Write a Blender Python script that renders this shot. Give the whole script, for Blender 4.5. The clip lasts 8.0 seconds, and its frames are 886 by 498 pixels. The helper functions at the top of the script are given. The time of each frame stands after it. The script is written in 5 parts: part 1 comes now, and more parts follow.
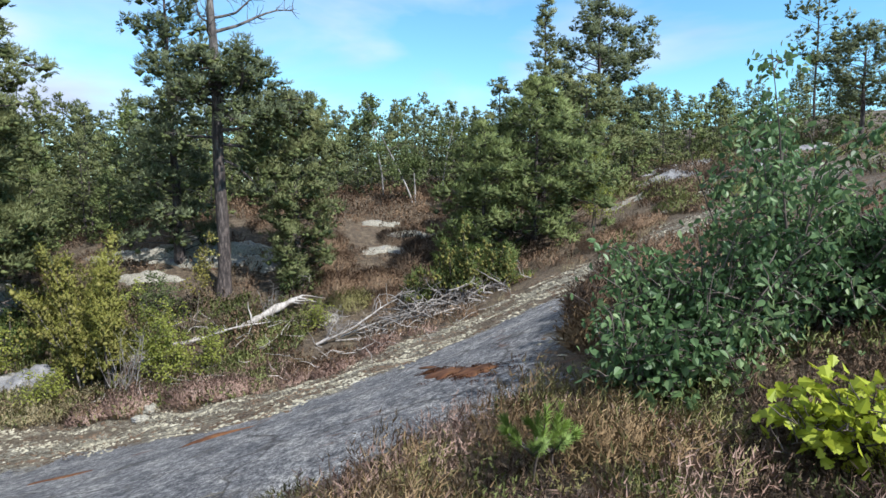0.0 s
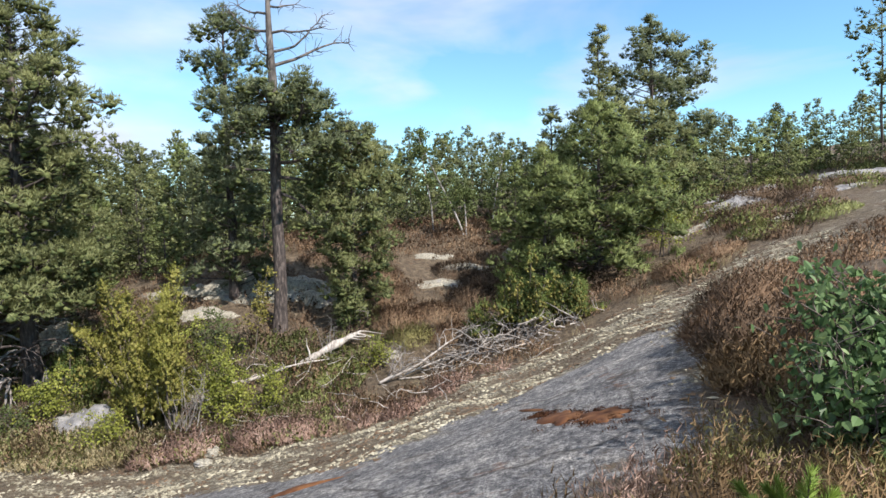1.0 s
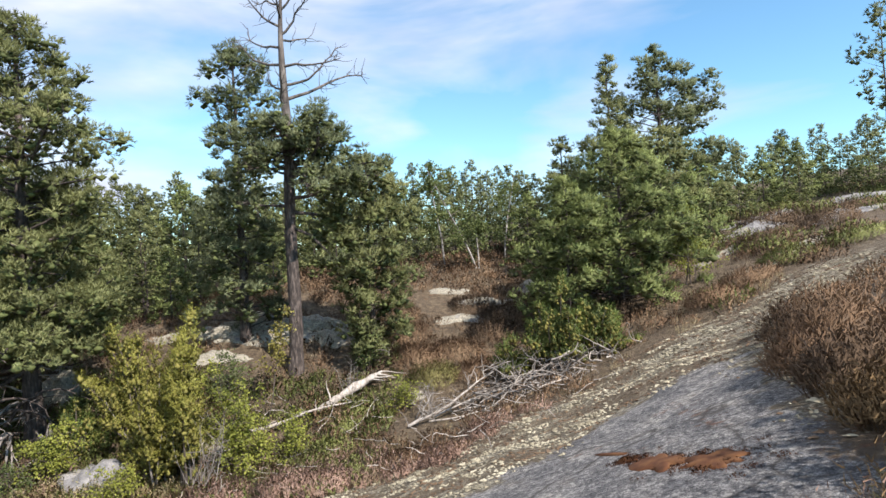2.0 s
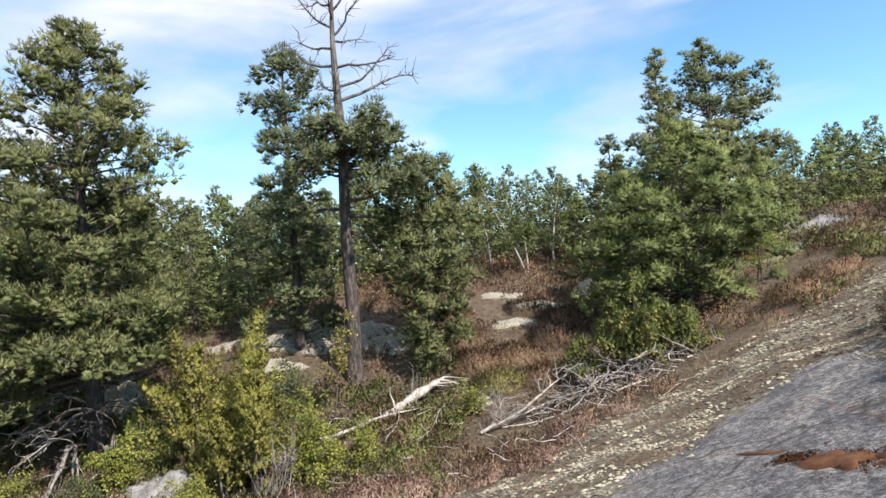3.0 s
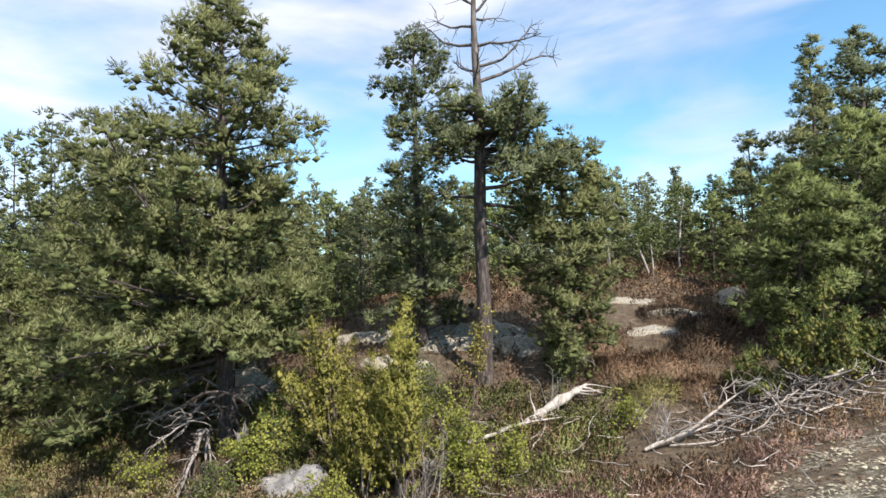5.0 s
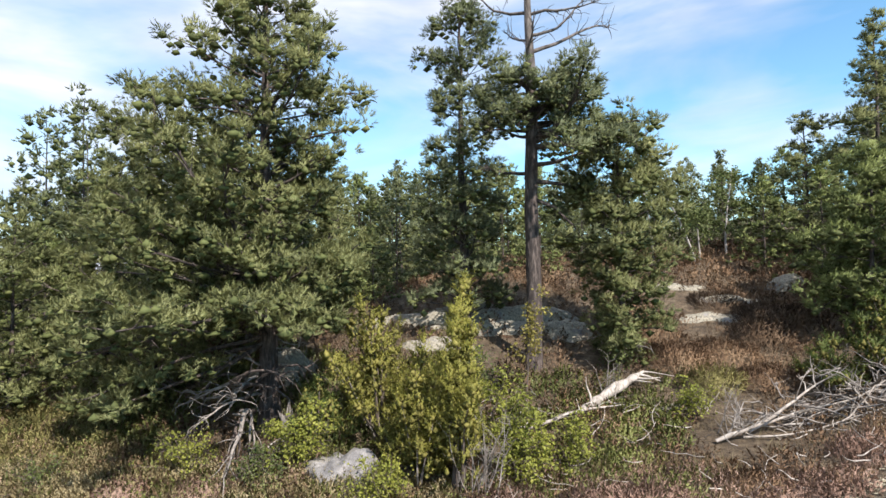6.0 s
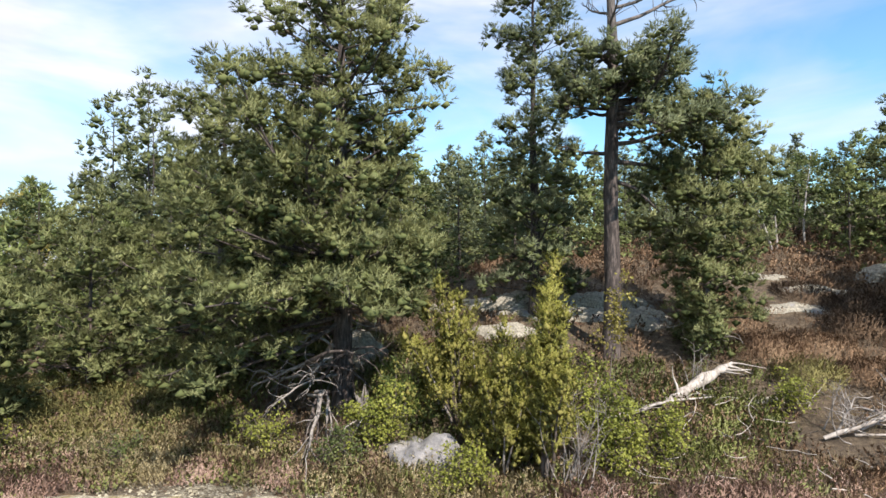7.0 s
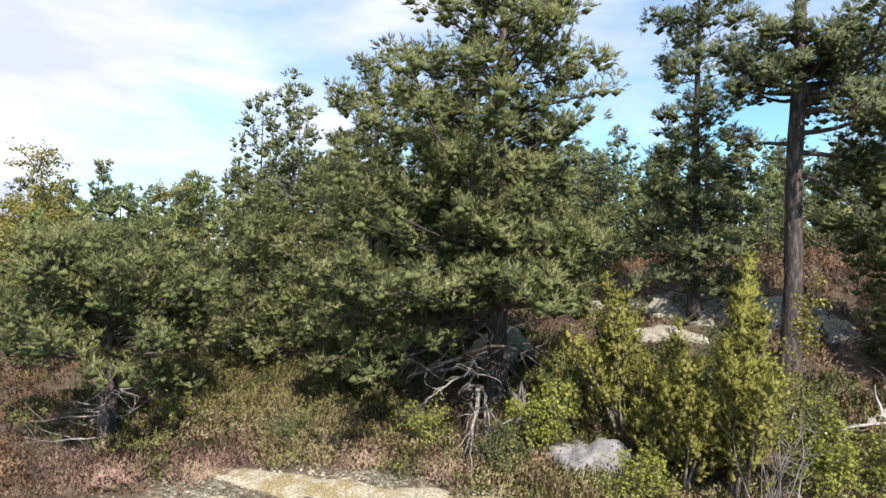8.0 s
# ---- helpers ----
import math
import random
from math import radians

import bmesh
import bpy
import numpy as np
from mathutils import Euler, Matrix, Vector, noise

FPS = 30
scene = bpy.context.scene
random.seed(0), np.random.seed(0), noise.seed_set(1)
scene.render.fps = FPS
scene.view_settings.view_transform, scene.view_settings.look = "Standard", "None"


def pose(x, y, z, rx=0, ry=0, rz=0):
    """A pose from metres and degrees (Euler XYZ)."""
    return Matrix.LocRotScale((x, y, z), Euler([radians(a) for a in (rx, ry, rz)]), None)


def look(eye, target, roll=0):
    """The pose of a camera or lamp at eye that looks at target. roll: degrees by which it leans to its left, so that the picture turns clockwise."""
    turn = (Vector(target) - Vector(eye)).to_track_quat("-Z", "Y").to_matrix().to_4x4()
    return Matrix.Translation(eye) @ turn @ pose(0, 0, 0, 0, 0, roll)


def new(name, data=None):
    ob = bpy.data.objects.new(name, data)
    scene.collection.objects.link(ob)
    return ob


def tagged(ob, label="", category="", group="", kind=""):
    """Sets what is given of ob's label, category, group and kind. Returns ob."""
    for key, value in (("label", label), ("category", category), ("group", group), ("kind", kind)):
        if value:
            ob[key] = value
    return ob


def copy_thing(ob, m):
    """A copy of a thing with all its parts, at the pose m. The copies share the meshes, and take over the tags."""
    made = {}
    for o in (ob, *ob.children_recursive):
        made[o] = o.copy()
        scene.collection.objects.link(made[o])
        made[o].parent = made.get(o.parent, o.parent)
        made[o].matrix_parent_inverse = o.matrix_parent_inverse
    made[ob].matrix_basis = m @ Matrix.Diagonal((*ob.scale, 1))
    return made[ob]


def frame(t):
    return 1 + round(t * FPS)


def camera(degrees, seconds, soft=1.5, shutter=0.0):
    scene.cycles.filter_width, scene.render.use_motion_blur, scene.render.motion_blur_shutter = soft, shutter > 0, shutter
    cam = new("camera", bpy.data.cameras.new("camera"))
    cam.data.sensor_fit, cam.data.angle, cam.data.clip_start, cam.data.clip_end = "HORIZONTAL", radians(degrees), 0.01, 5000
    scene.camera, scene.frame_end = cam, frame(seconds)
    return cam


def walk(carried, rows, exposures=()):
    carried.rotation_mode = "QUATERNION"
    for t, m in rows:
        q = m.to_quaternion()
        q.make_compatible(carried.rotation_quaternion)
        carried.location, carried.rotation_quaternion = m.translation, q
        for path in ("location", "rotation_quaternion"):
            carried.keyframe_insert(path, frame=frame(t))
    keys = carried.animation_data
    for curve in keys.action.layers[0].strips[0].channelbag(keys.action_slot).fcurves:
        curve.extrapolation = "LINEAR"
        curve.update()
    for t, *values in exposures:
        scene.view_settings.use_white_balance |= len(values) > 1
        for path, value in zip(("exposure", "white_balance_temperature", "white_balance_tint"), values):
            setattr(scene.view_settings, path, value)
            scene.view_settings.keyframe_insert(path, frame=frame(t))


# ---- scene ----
cam = camera(74.5, 8.0)
PATH = [
    (0, (1.132, -1.058, 2.228), (1.087, 0.372, 2.059), -0.5),
    (0.5, (0.724, -0.834, 2.164), (0.672, 0.600, 2.038), -1.0),
    (1, (0.361, -0.505, 2.105), (0.238, 0.927, 2.024), -1.5),
    (2.3, (-0.624, 0.078, 1.967), (-0.723, 1.515, 1.994), -3.2),
    (2.5, (-0.816, 0.145, 1.920), (-0.927, 1.580, 1.953), -2.9),
    (3, (-1.258, 0.351, 1.814), (-1.418, 1.781, 1.858), -4.4),
    (3.5, (-1.682, 0.561, 1.756), (-1.889, 1.984, 1.831), -3.7),
    (4, (-2.066, 0.735, 1.665), (-2.288, 2.156, 1.740), -3.0),
    (4.5, (-2.511, 0.978, 1.563), (-2.776, 2.391, 1.648), -2.3),
    (4.7, (-2.688, 1.023, 1.560), (-3.003, 2.426, 1.646), -2.4),
    (5.8, (-3.451, 1.472, 1.429), (-3.800, 2.868, 1.485), -1.5),
    (6, (-3.670, 1.511, 1.366), (-4.042, 2.901, 1.419), -1.1),
    (6.5, (-4.113, 1.568, 1.282), (-4.530, 2.946, 1.316), -1.1),
    (7, (-4.448, 1.645, 1.240), (-4.912, 3.009, 1.268), -0.3),
    (7.5, (-4.841, 1.663, 1.194), (-5.393, 2.993, 1.225), 0.6),
    (8, (-5.416, 1.525, 1.151), (-6.116, 2.784, 1.174), 1.3),
]
walk(cam, [(t, look(eye, target, roll)) for t, eye, target, roll in PATH], [(0.0, 0.66, 5800, 11), (0.6, 0.73, 6150, 13), (2.3, 0.84, 6480, 15), (8.0, 0.87, 6520, 15)])

# ---- world, sun and exposure ----
SUN_EL, SUN_DIR = 46.0, Vector((0.74, -0.66, 0.0)).normalized()
world = bpy.data.worlds.new("sky")
scene.world = world
world.use_nodes = True
wn, wl = world.node_tree.nodes, world.node_tree.links
wn.clear()
sky = wn.new("ShaderNodeTexSky")
sky.sky_type = "NISHITA"
sky.sun_disc = False
sky.sun_elevation = radians(SUN_EL)
sky.sun_rotation = math.atan2(SUN_DIR.x, SUN_DIR.y)
sky.air_density, sky.dust_density, sky.ozone_density = 1.0, 0.1, 2.5
coord = wn.new("ShaderNodeTexCoord")
stretch = wn.new("ShaderNodeMapping")
stretch.inputs["Scale"].default_value = (1.5, 1.5, 5.0)
stretch.inputs["Rotation"].default_value = (0.12, 0.1, 0.5)
puffs = wn.new("ShaderNodeTexNoise")
puffs.inputs["Scale"].default_value = 1.5
puffs.inputs["Detail"].default_value = 6.0
puffs.inputs["Roughness"].default_value = 0.5
puffs.inputs["Distortion"].default_value = 0.4
ramp = wn.new("ShaderNodeValToRGB")
ramp.color_ramp.elements[0].position, ramp.color_ramp.elements[1].position = 0.50, 0.78
# the cloud bank lies to the north-west, clear sky to the north-east
lean = wn.new("ShaderNodeVectorMath")
lean.operation = "DOT_PRODUCT"
lean.inputs[1].default_value = (-0.42, 0.0, 0.42)
tip = wn.new("ShaderNodeMath")
tip.operation = "MULTIPLY_ADD"
tip.inputs[1].default_value = 0.55
mixer = wn.new("ShaderNodeMixRGB")
belly = wn.new("ShaderNodeTexNoise")
belly.inputs["Scale"].default_value = 2.6
belly.inputs["Detail"].default_value = 4.0
shade = wn.new("ShaderNodeValToRGB")
shade.color_ramp.elements[0].position, shade.color_ramp.elements[1].position = 0.40, 0.62
shade.color_ramp.elements[0].color, shade.color_ramp.elements[1].color = (0.72, 0.78, 0.90, 1), (0.98, 1.0, 1.0, 1)
gain = wn.new("ShaderNodeMixRGB")
gain.blend_type = "MULTIPLY"
gain.inputs[0].default_value = 1.0
gain.inputs[2].default_value = (4.35, 4.50, 4.80, 1)
back = wn.new("ShaderNodeBackground")
back.inputs["Strength"].default_value = 0.137
wout = wn.new("ShaderNodeOutputWorld")
wl.new(coord.outputs["Generated"], stretch.inputs["Vector"])
wl.new(stretch.outputs["Vector"], puffs.inputs["Vector"])
wl.new(coord.outputs["Generated"], lean.inputs[0])
wl.new(lean.outputs["Value"], tip.inputs[0])
wl.new(puffs.outputs["Fac"], tip.inputs[2])
wl.new(tip.outputs[0], ramp.inputs["Fac"])
wl.new(stretch.outputs["Vector"], belly.inputs["Vector"])
wl.new(belly.outputs["Fac"], shade.inputs["Fac"])
wl.new(shade.outputs["Color"], gain.inputs[1])
wl.new(gain.outputs["Color"], mixer.inputs[2])
wl.new(ramp.outputs["Color"], mixer.inputs["Fac"])
blue = wn.new("ShaderNodeMixRGB")
blue.blend_type = "MULTIPLY"
blue.inputs[0].default_value = 1.0
blue.inputs[2].default_value = (0.72, 0.98, 0.96, 1)
wl.new(sky.outputs["Color"], blue.inputs[1])
wl.new(blue.outputs["Color"], mixer.inputs[1])
wl.new(mixer.outputs["Color"], back.inputs["Color"])
wl.new(back.outputs["Background"], wout.inputs["Surface"])

sun_data = bpy.data.lights.new("sun", "SUN")
sun_data.energy, sun_data.angle, sun_data.color = 5.0, radians(0.6), (1.0, 0.94, 0.85)
sun = new("sun", sun_data)
flat = math.cos(radians(SUN_EL))
sun.matrix_world = look((SUN_DIR.x * flat * 50, SUN_DIR.y * flat * 50, math.sin(radians(SUN_EL)) * 50), (0, 0, 0))


# ---- materials ----
def nodes_of(name):
    m = bpy.data.materials.new(name)
    m.use_nodes = True
    n, l = m.node_tree.nodes, m.node_tree.links
    return m, n, l, n["Principled BSDF"]


def noise_node(n, l, scale, detail=4.0, rough=0.55, vec=None):
    t = n.new("ShaderNodeTexNoise")
    t.inputs["Scale"].default_value, t.inputs["Detail"].default_value, t.inputs["Roughness"].default_value = scale, detail, rough
    if vec is not None:
        l.new(vec, t.inputs["Vector"])
    return t.outputs["Fac"]


def ramp_node(n, l, fac, stops):
    r = n.new("ShaderNodeValToRGB")
    e = r.color_ramp.elements
    while len(e) < len(stops):
        e.new(0.5)
    for k, (p, c) in enumerate(stops):
        e[k].position = p
        e[k].color = (*c, 1) if len(c) == 3 else c
    l.new(fac, r.inputs["Fac"])
    return r.outputs["Color"]


def mix_node(n, l, fac, a, b, mode="MIX"):
    x = n.new("ShaderNodeMixRGB")
    x.blend_type = mode
    for sock, v in ((x.inputs[0], fac), (x.inputs[1], a), (x.inputs[2], b)):
        if isinstance(v, (int, float)):
            sock.default_value = v
        elif isinstance(v, tuple):
            sock.default_value = (*v, 1)
        else:
            l.new(v, sock)
    return x.outputs[0]


def math_node(n, l, op, a, b, clamp=False):
    x = n.new("ShaderNodeMath")
    x.operation, x.use_clamp = op, clamp
    for sock, v in ((x.inputs[0], a), (x.inputs[1], b)):
        if isinstance(v, (int, float)):
            sock.default_value = v
        else:
            l.new(v, sock)
    return x.outputs[0]


def bump_node(n, l, bsdf, height, strength, dist):
    b = n.new("ShaderNodeBump")
    b.inputs["Strength"].default_value, b.inputs["Distance"].default_value = strength, dist
    l.new(height, b.inputs["Height"])
    l.new(b.outputs["Normal"], bsdf.inputs["Normal"])


def world_vec(n):
    return n.new("ShaderNodeNewGeometry").outputs["Position"]


def leafy(name, dark, mid, light, rough=0.6, patch=1.3, through_light=0.36, grain=0.24):
    """Foliage: a colour of its own for every needle or leaf, and slow change over the crown; some light passes through."""
    m, n, l, b = nodes_of(name)
    g = n.new("ShaderNodeNewGeometry")
    slow = noise_node(n, l, patch, 3.0, vec=n.new("ShaderNodeTexCoord").outputs["Object"])
    f = math_node(n, l, "MULTIPLY_ADD", g.outputs["Random Per Island"], grain)
    n_add = f.node
    l.new(math_node(n, l, "MULTIPLY_ADD", slow, 1.5), n_add.inputs[2])
    slow_node = n_add.inputs[2].links[0].from_node
    slow_node.inputs[2].default_value = -0.42
    col = ramp_node(n, l, f, [(0.1, dark), (0.5, mid), (0.95, light)])
    l.new(col, b.inputs["Base Color"])
    b.inputs["Roughness"].default_value = rough
    b.inputs["Specular IOR Level"].default_value = 0.3
    t = n.new("ShaderNodeBsdfTranslucent")
    l.new(col, t.inputs["Color"])
    x = n.new("ShaderNodeMixShader")
    x.inputs[0].default_value = through_light
    l.new(b.outputs[0], x.inputs[1])
    l.new(t.outputs[0], x.inputs[2])
    l.new(x.outputs[0], n["Material Output"].inputs["Surface"])
    return m


def barky(name, a, b_, c, scale=9.0, bump=0.8):
    m, n, l, b = nodes_of(name)
    mp = n.new("ShaderNodeMapping")
    mp.inputs["Scale"].default_value = (1, 1, 0.25)
    l.new(n.new("ShaderNodeTexCoord").outputs["Object"], mp.inputs["Vector"])
    f = noise_node(n, l, scale, 6.0, 0.65, mp.outputs["Vector"])
    s = noise_node(n, l, 1.2, 2.0, 0.5, mp.outputs["Vector"])
    col = ramp_node(n, l, f, [(0.32, a), (0.5, b_), (0.68, c)])
    col = mix_node(n, l, 0.5, col, ramp_node(n, l, s, [(0.35, (0.55, 0.55, 0.55)), (0.7, (1.2, 1.15, 1.1))]), "MULTIPLY")
    l.new(col, b.inputs["Base Color"])
    b.inputs["Roughness"].default_value = 0.9
    bump_node(n, l, b, f, bump, 0.03)
    return m


PINE = leafy("pine_needles", (0.066, 0.079, 0.034), (0.213, 0.233, 0.094), (0.38, 0.39, 0.18))
PINE_BLUE = leafy("pine_needles_cool", (0.058, 0.077, 0.042), (0.182, 0.213, 0.108), (0.335, 0.36, 0.195))
PINE_YOUNG = leafy("pine_needles_fresh", (0.066, 0.100, 0.035), (0.215, 0.262, 0.088), (0.365, 0.405, 0.165))
# darkened needle green: shade inside pine clumps, put into the colour
PINE_SHADE = leafy("pine_inner_shade", (0.034, 0.044, 0.015), (0.095, 0.112, 0.036), (0.17, 0.18, 0.065), 0.8, 2.0, 0.1)
# juniper colour darkened to paint the shade within the bushes
JUNIPER_SHADE = leafy("juniper_inner_shade", (0.07, 0.065, 0.018), (0.18, 0.165, 0.042), (0.28, 0.25, 0.07), 0.8, 2.0, 0.1)
JUNIPER = leafy("juniper_needles", (0.1, 0.1, 0.02), (0.29, 0.285, 0.058), (0.46, 0.44, 0.12))
JUNIPER_GREEN = leafy("juniper_needles_green", (0.04, 0.065, 0.018), (0.13, 0.175, 0.042), (0.26, 0.3, 0.085))
BIRCH_LEAF = leafy("birch_leaves", (0.1, 0.12, 0.022), (0.27, 0.29, 0.055), (0.44, 0.43, 0.11), through_light=0.35)
BIRCH_FAR = leafy("birch_leaves_far", (0.045, 0.065, 0.022), (0.115, 0.145, 0.045), (0.23, 0.25, 0.09), through_light=0.3)
AUTUMN = leafy("turning_leaves", (0.12, 0.1, 0.02), (0.25, 0.22, 0.055), (0.38, 0.34, 0.1), through_light=0.3)
ASPEN_LEAF = leafy("aspen_leaves", (0.042, 0.080, 0.030), (0.125, 0.200, 0.075), (0.37, 0.44, 0.20), rough=0.42, patch=2.0)
OAK_LEAF = leafy("oak_leaves", (0.22, 0.27, 0.02), (0.4, 0.44, 0.04), (0.6, 0.55, 0.06), rough=0.45, through_light=0.35)
HEATHER = leafy("heather_brown", (0.080, 0.050, 0.025), (0.225, 0.150, 0.072), (0.42, 0.31, 0.17), 0.8, 1.1, 0.15)
HEATHER_RUST = leafy("heather_rust", (0.070, 0.042, 0.024), (0.190, 0.120, 0.070), (0.34, 0.245, 0.15), 0.8, 0.9, 0.15)
HEATHER_PINK = leafy("heather_pink", (0.13, 0.080, 0.058), (0.29, 0.190, 0.145), (0.47, 0.35, 0.28), 0.8, 1.5, 0.15)
HEATHER_DARK = leafy("heather_dark", (0.042, 0.029, 0.019), (0.115, 0.076, 0.046), (0.22, 0.15, 0.092), 0.8, 1.1, 0.1)
HEATHER_OLIVE = leafy("heather_olive", (0.06, 0.06, 0.02), (0.19, 0.175, 0.06), (0.36, 0.32, 0.14), 0.75, 1.3, 0.2)
GRASSY = leafy("dry_grass", (0.13, 0.105, 0.05), (0.3, 0.25, 0.13), (0.52, 0.45, 0.28), 0.7, 1.2, 0.2)
BILBERRY = leafy("bilberry_leaves", (0.055, 0.07, 0.02), (0.155, 0.175, 0.05), (0.29, 0.30, 0.10), 0.55, 1.0, 0.2)
BARK = barky("pine_bark", (0.014, 0.011, 0.010), (0.060, 0.047, 0.041), (0.18, 0.145, 0.125), 17.0, 1.0)
BARK_RED = barky("pine_bark_upper", (0.08, 0.045, 0.03), (0.22, 0.12, 0.075), (0.36, 0.21, 0.13))
BARK_BIRCH = barky("birch_bark", (0.07, 0.065, 0.06), (0.33, 0.31, 0.285), (0.52, 0.50, 0.47), 5.0, 0.3)
DEAD = barky("weathered_deadwood", (0.08, 0.07, 0.062), (0.21, 0.19, 0.17), (0.40, 0.37, 0.335), 12.0, 0.5)
# grey deadwood darkened: the spire's backlit shade is put into its colour
DEAD_BACKLIT = barky("backlit_spire_wood", (0.040, 0.034, 0.030), (0.105, 0.090, 0.080), (0.20, 0.178, 0.16), 12.0, 0.5)
DEAD_PALE = barky("bleached_deadwood", (0.14, 0.125, 0.105), (0.36, 0.325, 0.285), (0.57, 0.53, 0.475), 12.0, 0.5)
TWIG = barky("dark_twigs", (0.04, 0.03, 0.025), (0.10, 0.08, 0.065), (0.2, 0.165, 0.14), 14.0, 0.3)


def rock_material(name, lichen=0.5):
    m, n, l, b = nodes_of(name)
    v = world_vec(n)
    grain = noise_node(n, l, 55.0, 4.0, 0.7, v)
    blotch = noise_node(n, l, 3.2, 6.0, 0.65, v)
    col = ramp_node(n, l, blotch, [(0.3, (0.10, 0.10, 0.105)), (0.5, (0.21, 0.205, 0.20)), (0.7, (0.34, 0.325, 0.31))])
    col = mix_node(n, l, 0.6, col, ramp_node(n, l, grain, [(0.35, (0.45, 0.45, 0.47)), (0.65, (1.35, 1.33, 1.3))]), "MULTIPLY")
    crust = ramp_node(n, l, noise_node(n, l, 2.1, 8.0, 0.7, v), [(0.60 - 0.25 * lichen, (0, 0, 0)), (0.68 - 0.25 * lichen, (1, 1, 1))])
    col = mix_node(n, l, crust, col, ramp_node(n, l, noise_node(n, l, 22.0, 5.0, 0.7, v), [(0.35, (0.13, 0.118, 0.088)), (0.65, (0.38, 0.35, 0.275))]))
    l.new(col, b.inputs["Base Color"])
    b.inputs["Roughness"].default_value = 0.88
    bump_node(n, l, b, math_node(n, l, "ADD", grain, math_node(n, l, "MULTIPLY", blotch, 3.0)), 0.7, 0.02)
    return m


ROCK = rock_material("granite_grey", 0.15)
ROCK_PALE = rock_material("granite_pale_lichen", 0.95)


def ledge_material():
    """Cream lichen rims and ochre moss over flat bedrock."""
    m, n, l, b = nodes_of("lichen_moss_ledge")
    v = world_vec(n)
    fine = noise_node(n, l, 30.0, 6.0, 0.75, v)
    patch = noise_node(n, l, 2.2, 7.0, 0.7, v)
    cream = ramp_node(n, l, fine, [(0.34, (0.13, 0.11, 0.07)), (0.50, (0.33, 0.30, 0.215)), (0.66, (0.58, 0.54, 0.42))])
    ochre = ramp_node(n, l, fine, [(0.34, (0.11, 0.085, 0.04)), (0.52, (0.26, 0.215, 0.11)), (0.68, (0.40, 0.345, 0.19))])
    l.new(mix_node(n, l, ramp_node(n, l, patch, [(0.46, (0, 0, 0)), (0.54, (1, 1, 1))]), cream, ochre), b.inputs["Base Color"])
    b.inputs["Roughness"].default_value = 0.95
    bump_node(n, l, b, fine, 1.0, 0.03)
    return m


LEDGE = ledge_material()


